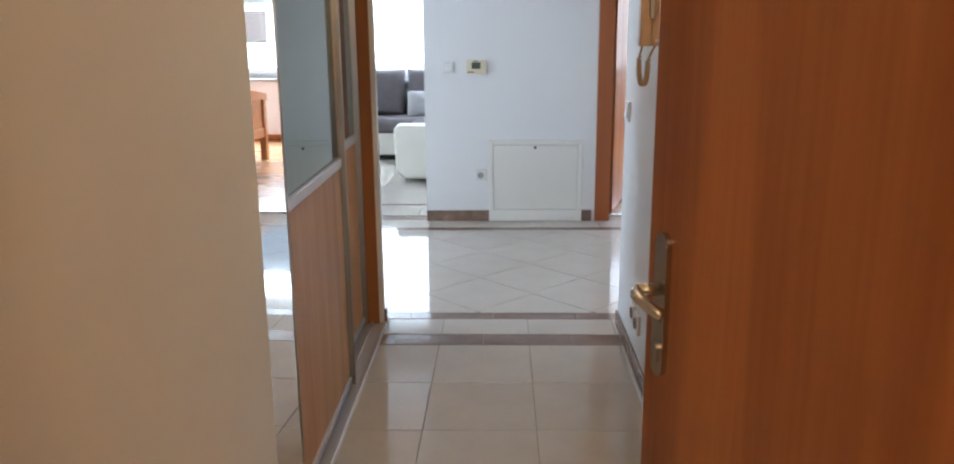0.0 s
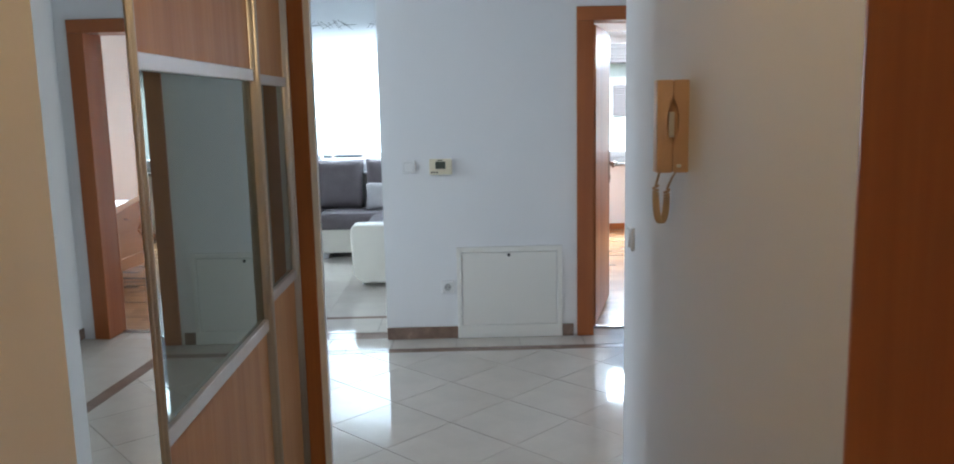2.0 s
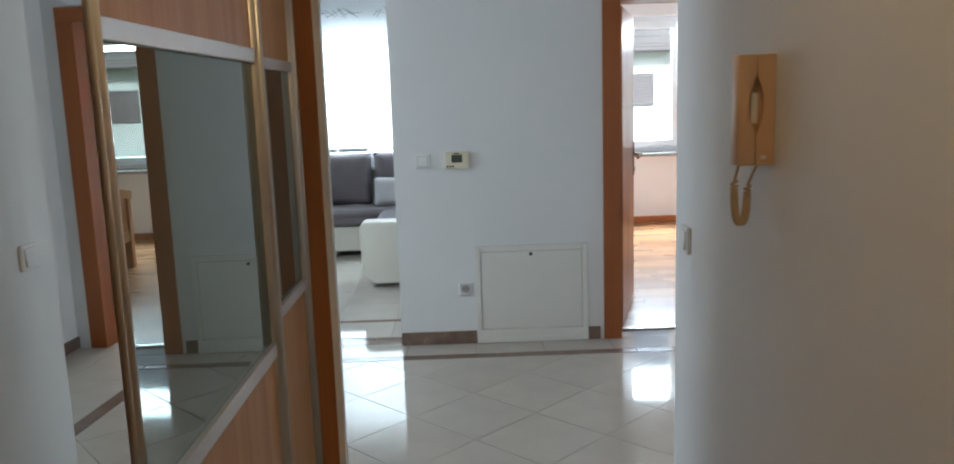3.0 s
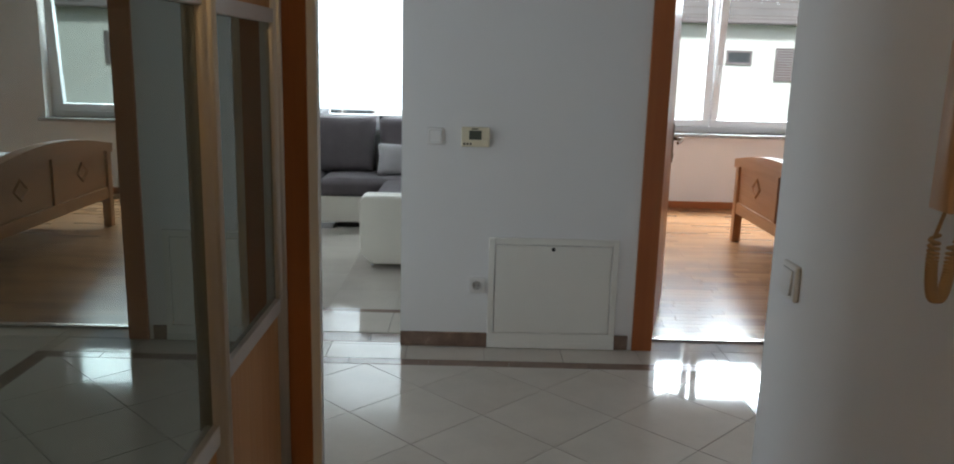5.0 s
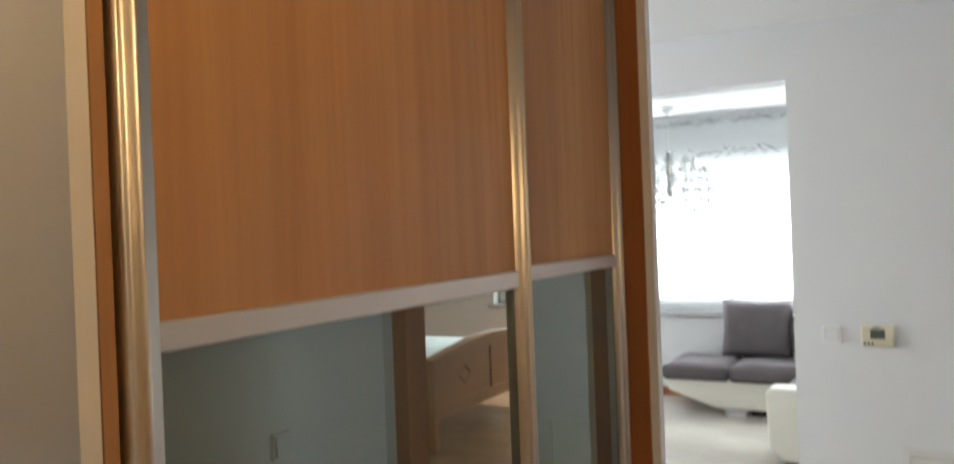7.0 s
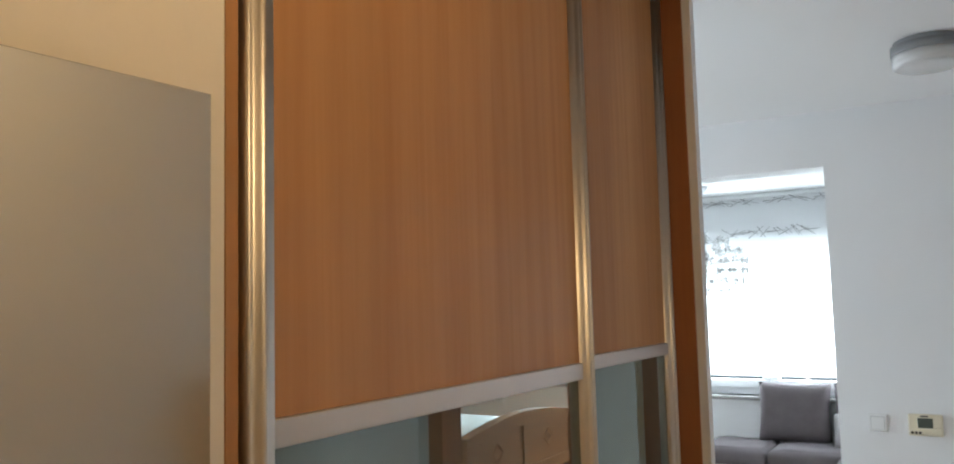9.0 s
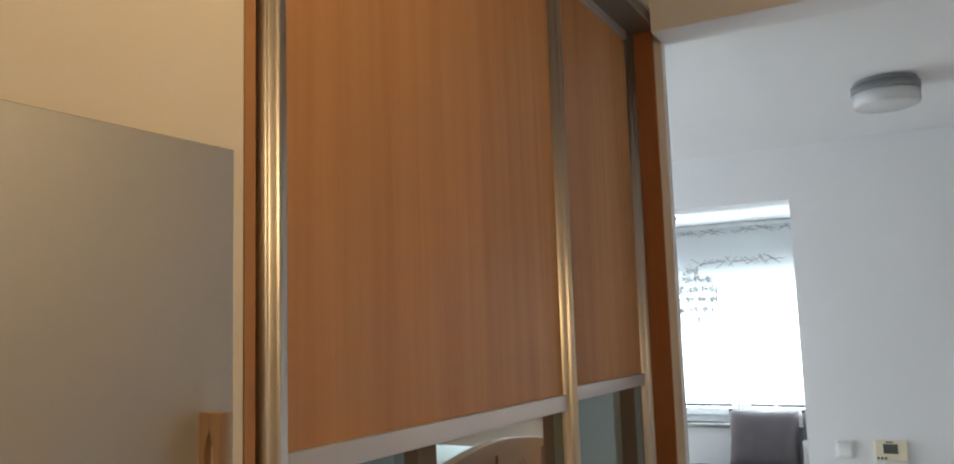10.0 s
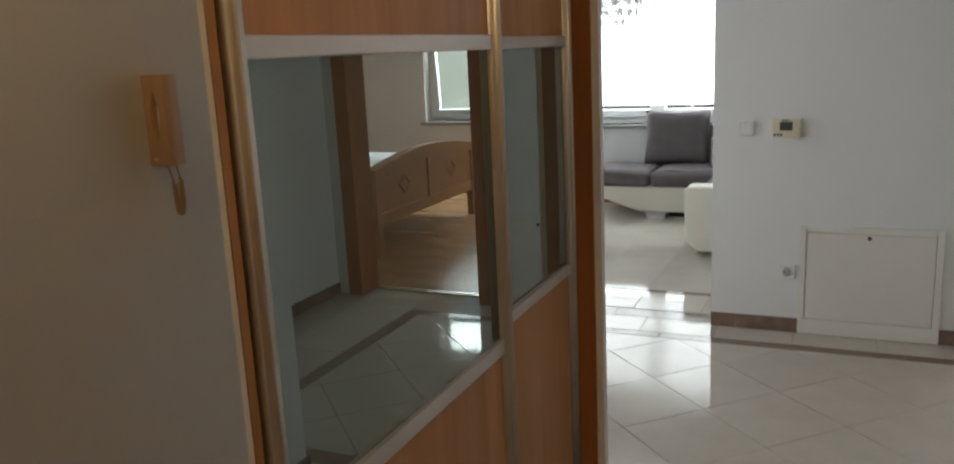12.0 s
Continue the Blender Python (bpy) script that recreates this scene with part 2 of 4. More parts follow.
SHUTTER = plain("brown_grey_shutter", (0.20, 0.17, 0.18), 0.6, var=0.1, big=2, fine=40)
LAWN = plain("lawn", (0.07, 0.11, 0.04), 0.95, var=0.3, big=0.5, fine=15, relief=0.6, depth=0.02)
LEAF = plain("hedge_leaf", (0.06, 0.11, 0.035), 0.6, var=0.3, big=5, fine=40)

# ---- building helpers ----


def finish(name, bm, mat, smooth=False):
    me = bpy.data.meshes.new(name)
    bmesh.ops.recalc_face_normals(bm, faces=bm.faces)
    bm.to_mesh(me)
    bm.free()
    for m in mat if isinstance(mat, (list, tuple)) else [mat]:
        me.materials.append(m)
    if smooth:
        for p in me.polygons:
            p.use_smooth = True
    return me


def part(name, bm, mat, parent, label="", smooth=False):
    ob = new(name, finish(name, bm, mat, smooth))
    ob.parent = parent
    return tagged(ob, label)


def structure(name, bm, mat, label, category):
    return tagged(new(name, finish(name, bm, mat)), label, category, kind="structure")


def thing(name, m, label, category, group="", kind=""):
    ob = new(name)
    ob.empty_display_size = 0.1
    ob.matrix_basis = m
    return tagged(ob, label, category, group, kind)


def box(lo, hi, bevel=0.0, bm=None, segments=2):
    bm = bm or bmesh.new()
    c = [(a + b) / 2 for a, b in zip(lo, hi)]
    d = [abs(b - a) for a, b in zip(lo, hi)]
    made = bmesh.ops.create_cube(bm, size=1, matrix=Matrix.LocRotScale(c, None, d))
    if bevel:
        edges = {e for v in made["verts"] for e in v.link_edges}
        bmesh.ops.bevel(bm, geom=list(edges), offset=bevel, segments=segments, affect="EDGES", profile=0.5)
    return bm


def boxes(*pairs, bevel=0.0):
    bm = bmesh.new()
    for lo, hi in pairs:
        box(lo, hi, bevel, bm)
    return bm


def rod(a, b, r0, r1=None, sides=16, bm=None):
    bm = bm or bmesh.new()
    a, b = Vector(a), Vector(b)
    turn = (b - a).to_track_quat("Z", "Y").to_matrix().to_4x4()
    m = Matrix.Translation((a + b) / 2) @ turn
    bmesh.ops.create_cone(bm, cap_ends=True, segments=sides, radius1=r0, radius2=r0 if r1 is None else r1, depth=(b - a).length, matrix=m)
    return bm


def tube(points, r, sides=8, bm=None):
    """A round bar along a line of points."""
    bm = bm or bmesh.new()
    pts = [Vector(p) for p in points]
    rings = []
    for i, p in enumerate(pts):
        d = (pts[min(i + 1, len(pts) - 1)] - pts[max(i - 1, 0)]).normalized()
        q = d.to_track_quat("Z", "Y")
        rings.append([bm.verts.new(p + q @ Vector((r * math.cos(2 * math.pi * k / sides), r * math.sin(2 * math.pi * k / sides), 0))) for k in range(sides)])
    for a, b in zip(rings, rings[1:]):
        for k in range(sides):
            bm.faces.new((a[k], a[(k + 1) % sides], b[(k + 1) % sides], b[k]))
    bm.faces.new(rings[0][::-1])
    bm.faces.new(rings[-1])
    return bm


def prism(outline, axis, lo, hi, bm=None):
    """An outline drawn out along an axis: x outlines hold (y, z), y ones (x, z), z ones (x, y)."""
    bm = bm or bmesh.new()

    def at(p, w):
        return {"x": (w, p[0], p[1]), "y": (p[0], w, p[1]), "z": (p[0], p[1], w)}[axis]

    a = [bm.verts.new(at(p, lo)) for p in outline]
    b = [bm.verts.new(at(p, hi)) for p in outline]
    n = len(outline)
    for i in range(n):
        bm.faces.new((a[i], a[(i + 1) % n], b[(i + 1) % n], b[i]))
    bm.faces.new(a[::-1])
    bm.faces.new(b)
    return bm


def soften(bm, offset, segments=3):
    bmesh.ops.bevel(bm, geom=list(bm.edges), offset=offset, segments=segments, affect="EDGES", profile=0.5)
    return bm


def soften_rim(r, z0, z1, edge=0.004, sides=48):
    """A flat drum with a rounded lower rim."""
    bm = bmesh.new()
    profile = [(0.0, z0), (r - edge, z0)] + [(r - edge + edge * math.sin(a), z0 + edge - edge * math.cos(a)) for a in (0.4, 0.8, 1.2, 1.57)] + [(r, z1), (0.0, z1)]
    rows = [[bm.verts.new((q * math.cos(2 * math.pi * k / sides), q * math.sin(2 * math.pi * k / sides), z)) for k in range(sides)] for q, z in profile[1:-1]]
    for a, b in zip(rows, rows[1:]):
        for k in range(sides):
            bm.faces.new((a[k], a[(k + 1) % sides], b[(k + 1) % sides], b[k]))
    bm.faces.new(rows[0][::-1])
    bm.faces.new(rows[-1])
    return bm


def cushion(w, h, d, puff=1.0, seed=0, n=16):
    """A stuffed square: corners drawn out, middle swollen, a few creases."""
    bm = bmesh.new()
    grids = []
    for side in (-1, 1):
        g = []
        for i in range(n + 1):
            row = []
            for j in range(n + 1):
                u, v = 2 * i / n - 1, 2 * j / n - 1
                swell = ((1 - u ** 4) * (1 - v ** 4)) ** 0.45
                pull = 1 - 0.05 * (1 - abs(u * v)) * max(abs(u), abs(v)) ** 3
                crease = 0.05 * noise.noise(Vector((u * 2.5 + seed, v * 2.5, side))) * swell
                row.append(bm.verts.new((u * w / 2 * pull, side * d / 2 * (swell * puff + crease), h / 2 * (1 + v * pull))))
            g.append(row)
        grids.append(g)
    for g in grids:
        for i in range(n):
            for j in range(n):
                bm.faces.new((g[i][j], g[i + 1][j], g[i + 1][j + 1], g[i][j + 1]))
    bmesh.ops.remove_doubles(bm, verts=bm.verts, dist=0.002)
    return bm


# ---- plan ----
XL, XR = -0.478, 0.640        # corridor walls
XM = -0.499                   # recess behind the mirror
XN, STEP = -0.430, 1.885      # thicker wall by the entrance, and where it ends
ENDR = 3.90                   # end of the right wall
END = 3.952                   # end of the corridor
FAR, FARB = 6.10, 6.29        # wall across the hall, front and back
HL, HR = -3.90, 1.93          # hall's side walls
LIV, BED = 9.72, 10.48        # window walls
CH, CL = 2.64, 2.69           # ceilings
ENTRY = 0.62                  # inner face of the entrance wall
OPEN_L, OPEN_R, OPEN_Z = -3.72, -0.463, 2.362
DOOR_L, DOOR_R, DOOR_Z = 0.85, 1.755, 2.01

# ---- structure ----
structure("wall_corridor_right", box((XR, ENTRY - 0.2, 0), (XR + 0.12, ENDR, CH)), WALL, "plain white painted corridor wall with soft sheen", "wall")
structure("wall_hall_near_right", box((XR + 0.12, ENDR - 0.12, 0), (HR, ENDR, CH)), WALL, "plain white painted wall beside the corridor", "wall")
structure("wall_hall_right", box((HR, ENDR - 0.12, 0), (HR + 0.12, FARB, CH)), WALL, "plain white painted side wall of the hall", "wall")
structure("wall_corridor_left", box((XL - 0.15, ENTRY, 0), (XN, STEP, CH)), CREAM, "cream painted corridor wall by the entrance", "wall")
structure("wall_recess", box((XL - 0.15, STEP, 0), (XM, 2.294, CH)), CREAM, "cream painted recess wall behind the mirror", "wall")
structure("wall_over_wardrobe", box((XL - 0.15, 2.294, 2.617), (XL, 3.916, CH)), CREAM, "cream painted wall strip over the wardrobe", "wall")
structure("wall_hall_near_left", box((HL, 3.916, 0), (XL, END, CH)), WALL, "narrow white painted wall end beside the wardrobe", "wall")
structure("lintel_corridor", box((XL, 3.82, 2.548), (XR, END, CH)), WALL, "white painted lintel across the corridor end", "lintel")
SW_L, SW_R, SW_B, SW_T = 4.30, 5.80, 0.82, 2.20
structure("wall_hall_left", boxes(
    ((HL - 0.3, 3.925, 0), (HL, SW_L, CH)), ((HL - 0.3, SW_L, 0), (HL, SW_R, SW_B)), ((HL - 0.3, SW_L, SW_T), (HL, SW_R, CH)), ((HL - 0.3, SW_R, 0), (HL, FARB, CH))),
    WALL, "unseen white painted end wall of the hall round its assumed window", "wall")
structure("wall_hall_far", prism([(HL, 0), (OPEN_L, 0), (OPEN_L, OPEN_Z), (OPEN_R, OPEN_Z), (OPEN_R, 0), (DOOR_L, 0), (DOOR_L, DOOR_Z), (DOOR_R, DOOR_Z), (DOOR_R, 0), (HR, 0), (HR, CL), (HL, CL)], "y", FAR, FARB),
          WALL, "white painted hall wall with a wide opening and a doorway", "wall")
structure("wall_entrance", boxes(
    ((XL - 0.6, ENTRY - 0.2, 0), (-0.34, ENTRY, CH)), ((0.62, ENTRY - 0.2, 0), (XR + 0.6, ENTRY, CH)), ((-0.34, ENTRY - 0.2, 2.06), (0.62, ENTRY, CH))),
    CREAM, "cream painted wall round the entrance door", "wall")
structure("wall_landing", boxes(
    ((-1.8, -2.4, 0), (-1.68, ENTRY - 0.2, CH)), ((1.68, -2.4, 0), (1.8, ENTRY - 0.2, CH)), ((-1.8, -2.52, 0), (1.8, -2.4, CH)),
    ((-1.68, ENTRY - 0.2, 0), (XL - 0.6, ENTRY - 0.08, CH)), ((XR + 0.6, ENTRY - 0.2, 0), (1.68, ENTRY - 0.08, CH))),
    CREAM, "cream painted landing walls outside the entrance", "wall")
structure("ceiling", boxes(((-1.8, -2.52, CH), (2.05, FAR, CH + 0.1)), ((HL - 0.12, END - 0.12, CH), (-1.8, FAR, CH + 0.1))), CEIL, "flat white painted ceiling", "ceiling")
structure("ceiling_living", box((HL - 0.12, FARB, CL), (0.62, LIV + 0.3, CL + 0.1)), CEIL, "flat white living room ceiling", "ceiling")
structure("ceiling_bedroom", box((0.62, FARB, CL), (4.7, BED + 0.3, CL + 0.1)), CEIL, "flat white bedroom ceiling", "ceiling")
structure("wall_living_left", box((HL - 0.12, FARB, 0), (HL, LIV, CL)), WALL, "plain white living room side wall", "wall")
structure("wall_dividing", box((0.62, FARB, 0), (0.74, LIV, CL)), WALL, "white wall between living room and bedroom", "wall")
structure("wall_dividing_rear", box((0.62, LIV, 0), (0.74, BED + 0.3, CL)), WALL, "white wall end beside the bedroom window wall", "wall")
structure("wall_bedroom_near", box((HR, FARB - 0.12, 0), (4.6, FARB, CL)), PINK, "pale pink painted bedroom near wall", "wall")
structure("wall_bedroom_right", box((4.48, FARB, 0), (4.6, BED, CL)), PINK, "pale pink painted bedroom side wall", "wall")
LW_L, LW_R, LW_B, LW_T = -2.95, -0.15, 0.80, 2.16
structure("wall_living_window", boxes(
    ((HL - 0.12, LIV, 0), (LW_L, LIV + 0.3, CL)), ((LW_L, LIV, 0), (LW_R, LIV + 0.3, LW_B)),
    ((LW_L, LIV, LW_T), (LW_R, LIV + 0.3, CL)), ((LW_R, LIV, 0), (0.62, LIV + 0.3, CL))), WALL, "white wall round the living room window", "wall")
BW_L, BW_R, BW_B, BW_T = 1.26, 3.47, 0.78, 2.28
structure("wall_bedroom_window", boxes(
    ((0.74, BED, 0), (BW_L, BED + 0.3, CL)), ((BW_L, BED, 0), (BW_R, BED + 0.3, BW_B)),
    ((BW_L, BED, BW_T), (BW_R, BED + 0.3, CL)), ((BW_R, BED, 0), (4.6, BED + 0.3, CL))), PINK, "pale pink wall under the bedroom window", "wall")


def skirting(name, pairs, mat, label):
    for lo, hi in pairs:
        structure(name, box(lo, hi, 0.003), mat, label, "baseboard")


skirting("baseboard", [
    ((OPEN_R, FAR - 0.012, 0.002), (-0.006, FAR, 0.08)), ((0.669, FAR - 0.012, 0.002), (0.742, FAR, 0.08)),
    ((XR - 0.012, 1.60, 0.002), (XR, ENDR, 0.075)), ((XR - 0.012, ENDR, 0.002), (HR - 0.012, ENDR + 0.012, 0.075)),
    ((HR - 0.012, ENDR, 0.002), (HR, FAR, 0.075)), ((XL, 3.918, 0.002), (XL + 0.012, END + 0.012, 0.075)),
    ((HL + 0.012, END, 0.002), (XL, END + 0.012, 0.075)), ((XN, ENTRY + 0.02, 0.002), (XN + 0.012, STEP, 0.075)), ((XM, STEP, 0.002), (XM + 0.006, 2.29, 0.075)),
    ((HL, FAR - 0.012, 0.002), (OPEN_L, FAR, 0.08))], SKIRT, "glossy brown stone skirting tile along the wall foot")
skirting("baseboard_wood", [
    ((0.74, BED - 0.016, 0.0), (4.48, BED, 0.07)), ((4.464, FARB, 0.0), (4.48, BED - 0.016, 0.07)), ((0.74, FARB + 0.9, 0.0), (0.756, BED - 0.016, 0.07)),
    ((HL, LIV - 0.014, 0.0), (0.62, LIV, 0.08))], FRAMEWOOD_X, "orange-brown wooden skirting board")

# ---- windows ----


def window(name, x0, x1, z0, z1, y, sashes, label, tilt=0.0):
    root = thing(name, pose(0, y, z0), label, "window", kind="structure")
    f = 0.06
    part("window_frame", boxes(((x0, 0, 0), (x1, 0.07, f)), ((x0, 0, z1 - z0 - f), (x1, 0.07, z1 - z0)), ((x0, 0, f), (x0 + f, 0.07, z1 - z0 - f)), ((x1 - f, 0, f), (x1, 0.07, z1 - z0 - f)), bevel=0.006), PVC, root)
    w = (x1 - x0 - 2 * f) / sashes
    for k in range(sashes):
        a, b = x0 + f + k * w + 0.002, x0 + f + (k + 1) * w - 0.002
        lo, hi, s = f + 0.002, z1 - z0 - f - 0.002, 0.075
        sash = part("sash", boxes(((a, -0.022, lo), (b, 0.05, lo + s)), ((a, -0.022, hi - s), (b, 0.05, hi)), ((a, -0.022, lo + s), (a + s, 0.05, hi - s)), ((b - s, -0.022, lo + s), (b, 0.05, hi - s)), bevel=0.006), PVC, root)
        pane = part("pane", box((a + s - 0.01, 0.008, lo + s - 0.01), (b - s + 0.01, 0.014, hi - s + 0.01)), GLASS, sash)
        pane.visible_shadow = False
        if k == sashes - 1 or sashes == 2 and k == 1:
            hb = box((a + 0.02, -0.05, 0.62), (a + 0.045, -0.022, 0.70), 0.004)
            box((a + 0.024, -0.062, 0.50), (a + 0.041, -0.046, 0.68), 0.005, hb)
            part("handle", hb, PVC, sash, "white window handle")
            sash.matrix_basis = pose(0, -0.022, lo) @ pose(0, 0, 0, tilt) @ pose(0, 0.022, -lo)
    part("window_sill", box((x0 - 0.06, -0.2, -0.035), (x1 + 0.06, 0.0, 0.0), 0.006), SILL, root, "dark grey stone sill")
    return root


window("window_1", LW_L, LW_R, LW_B, LW_T, LIV + 0.14, 2, "white plastic living room window with two sashes")
window("window_2", BW_L, BW_R, BW_B, BW_T, BED + 0.14, 2, "white plastic bedroom window with one sash tilted open", 5.0)

# never in view; assumed from the daylight on the corridor's right wall
side = window("window_3", SW_L, SW_R, SW_B, SW_T, 0.0, 2, "unseen white plastic window assumed at the end of the hall")
side.matrix_basis = pose(HL - 0.12, 0, SW_B, 0, 0, 90)

# ---- doors ----


def casing(root, x0, x1, z, y, w, d, side):
    """Door casing on the wall face at y; side -1 stands proud towards the corridor."""
    a, b = (y - d, y) if side < 0 else (y, y + d)
    part("casing_left", box((x0 - w, a, 0.002), (x0, b, z), 0.004), FRAMEWOOD, root)
    part("casing_right", box((x1, a, 0.002), (x1 + w, b, z), 0.004), FRAMEWOOD, root)
    part("casing_top", box((x0 - w, a, z), (x1 + w, b, z + w * 0.8), 0.004), FRAMEWOOD_X, root)


def lever(root, x, y, z, side, reach, plate=0.24):
    """A handle on a long back plate; side is the way it stands out, reach the way the lever points."""
    hw, top, low = 0.0195, z + plate * 0.38, z - plate * 0.62
    outline = [(x + hw * math.cos(a), top - hw + hw * math.sin(a)) for a in [math.pi * k / 10 for k in range(11)]]
    outline += [(x - hw * math.cos(a), low + hw - hw * math.sin(a)) for a in [math.pi * k / 10 for k in range(11)]]
    p = part("back_plate", prism(outline, "y", min(y, y + side * 0.009), max(y, y + side * 0.009)), STEEL, root, "brushed steel back plate")
    bm = rod((x, y + side * 0.008, z), (x, y + side * 0.046, z), 0.0115)
    bend = [(0.0, 0.042, 0.0), (0.008, 0.052, 0.0), (0.022, 0.057, -0.001), (0.042, 0.056, -0.005), (0.064, 0.050, -0.012), (0.082, 0.041, -0.019), (0.090, 0.034, -0.023)]
    tube([(x + reach * u * 0.72, y + side * v, z + w) for u, v, w in bend], 0.0095, 12, bm)
    part("handle", bm, STEEL, root, "curved steel lever handle", True)
    k = rod((x, y, z - plate * 0.42), (x, y + side * 0.014, z - plate * 0.42), 0.009)
    box((x - 0.005, min(y, y + side * 0.013), z - plate * 0.52), (x + 0.005, max(y, y + side * 0.013), z - plate * 0.42), 0, k)
    part("lock_cylinder", k, STEEL, root)
    return p


frame_far = thing("door_frame", pose(0, 0, 0), "orange beech door frame round the bedroom doorway", "door frame", kind="structure")
casing(frame_far, DOOR_L + 0.02, DOOR_R - 0.02, DOOR_Z - 0.02, FAR, 0.105, 0.02, -1)
casing(frame_far, DOOR_L + 0.02, DOOR_R - 0.02, DOOR_Z - 0.02, FARB, 0.07, 0.015, 1)
part("lining", boxes(((DOOR_L, FAR, 0.002), (DOOR_L + 0.018, FARB, DOOR_Z)), ((DOOR_R - 0.018, FAR, 0.002), (DOOR_R, FARB, DOOR_Z)), ((DOOR_L + 0.018, FAR, DOOR_Z - 0.018), (DOOR_R - 0.018, FARB, DOOR_Z))), FRAMEWOOD, frame_far)
part("threshold", box((DOOR_L + 0.018, FARB - 0.04, 0.002), (DOOR_R - 0.018, FARB, 0.012), 0.003), STEEL, frame_far, "thin metal threshold strip")

leaf = thing("door_1", pose(DOOR_L + 0.03, FARB + 0.02, 0.012, 0, 0, 74), "orange beech bedroom door standing wide open", "door", kind="structure")
part("leaf", box((0, -0.04, 0), (0.85, 0, 1.97), 0.004), ORANGE, leaf)
lever(leaf, 0.79, -0.04, 1.03, -1, -1)

entry = thing("door_2", pose(0.60, ENTRY + 0.03, 0.01, 0, 0, 0), "orange beech entrance door standing open along the wall", "door", kind="structure")
entry.matrix_basis = pose(0.591, ENTRY + 0.03, 0.01) @ pose(0, 0, 0, 0, 0, 90 + math.degrees(math.atan2(0.27, 0.88)))
part("leaf", box((0, -0.045, 0), (0.885, 0, 2.02), 0.005), ORANGE, entry)
lever(entry, 0.826, 0.0, 0.968, 1, -1)
frame_entry = thing("door_frame", pose(0, 0, 0), "orange beech frame round the entrance", "door frame", kind="structure")
casing(frame_entry, -0.32, 0.60, 2.04, ENTRY, 0.075, 0.018, 1)

# ---- wardrobe ----
WD1, WD2 = -0.501, -0.565
wardrobe = thing("wardrobe", pose(XL, 3.1, 0), "built-in sliding wardrobe in beech with smoked glass bands", "wardrobe")


def wpart(name, bm, mat, parent=None, label="", smooth=False):
    bmesh.ops.translate(bm, verts=bm.verts, vec=(-XL, -3.1, 0))
    return part(name, bm, mat, parent or wardrobe, label, smooth)


wpart("side_board", box((-1.08, 2.295, 0.002), (XM + 0.001, 2.312, 2.615), 0.001), BEECH)
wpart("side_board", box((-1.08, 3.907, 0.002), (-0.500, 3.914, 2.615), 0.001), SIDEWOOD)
wpart("back_board", box((-1.10, 2.295, 0.002), (-1.08, 3.914, 2.615)), DARK)
wpart("top_track", box((-0.64, 2.313, 2.583), (-0.486, 3.907, 2.615), 0.003), TRACK, None, "silver upper sliding track darkened as if shaded")
for x in (-0.472, -0.535, -0.60):
    wpart("floor_track", box((x - 0.007, 2.313, 0.002), (x + 0.007, 3.907, 0.016), 0.002), ALU, None, "silver floor track")
wpart("track_bed", box((-0.64, 2.313, 0.002), (-0.462, 3.907, 0.006)), ALU_FLAT)


def stile(x, y0, y1, z0, z1, grow):
    """A handle profile: two rounded ribs with a hollow between them, and a flat land towards the panel."""
    w = y1 - y0
    land = w * 0.34 if grow > 0 else w * 0.16
    f = w - land
    ribs = [(0.0, 0.000), (0.03, 0.006), (0.09, 0.0095), (0.17, 0.0105), (0.25, 0.0085), (0.31, 0.005), (0.38, 0.003), (0.46, 0.0025), (0.54, 0.004), (0.62, 0.0085),
            (0.70, 0.0115), (0.80, 0.0125), (0.90, 0.011), (0.96, 0.007), (1.0, 0.002)]
    if grow > 0:
        face = [(x + h, y0 + f * u) for u, h in ribs] + [(x + 0.002, y1)]
    else:
        face = [(x + 0.002, y0)] + [(x + h, y1 - f * u) for u, h in ribs[::-1]]
    return prism([(x - 0.03, y1), (x - 0.03, y0)] + face, "z", z0, z1)


def sliding_door(x, y0, y1, name_label):
    door = wpart("sliding_door", box((x - 0.026, y0 + 0.01, 0.03), (x - 0.018, y1 - 0.01, 2.58)), DARK, None, name_label)
    s = 0.035
    r = 0.046 if x == WD1 else s
    for a, w in ((y0, r), (y1 - s, s)):
        wpart("stile", stile(x, a, a + w, 0.02, 2.59, 1 if a == y0 else -1), CHAMPAGNE, door, "champagne metal handle profile", True)
    a, b = y0 + r, y1 - s
    wpart("upper_panel", box((x - 0.018, a, 1.610), (x - 0.008, b, 2.57), 0.001), BEECH, door, "beech upper panel")
    wpart("glass_panel", box((x - 0.018, a, 0.924), (x - 0.012, b, 1.579)), SMOKE, door, "smoked grey glass panel")
    wpart("lower_panel", box((x - 0.018, a, 0.055), (x - 0.008, b, 0.890), 0.001), BEECH, door, "beech lower panel")
    for z0, z1 in ((1.579, 1.610), (0.890, 0.924), (0.025, 0.055), (2.56, 2.585)):
        wpart("rail", box((x - 0.018, a, z0), (x, b, z1), 0.002), ALU_FLAT, door, "silver cross rail")


sliding_door(WD1, 2.317, 3.204, "front sliding door")
sliding_door(WD2, 3.05, 3.905, "rear sliding door")

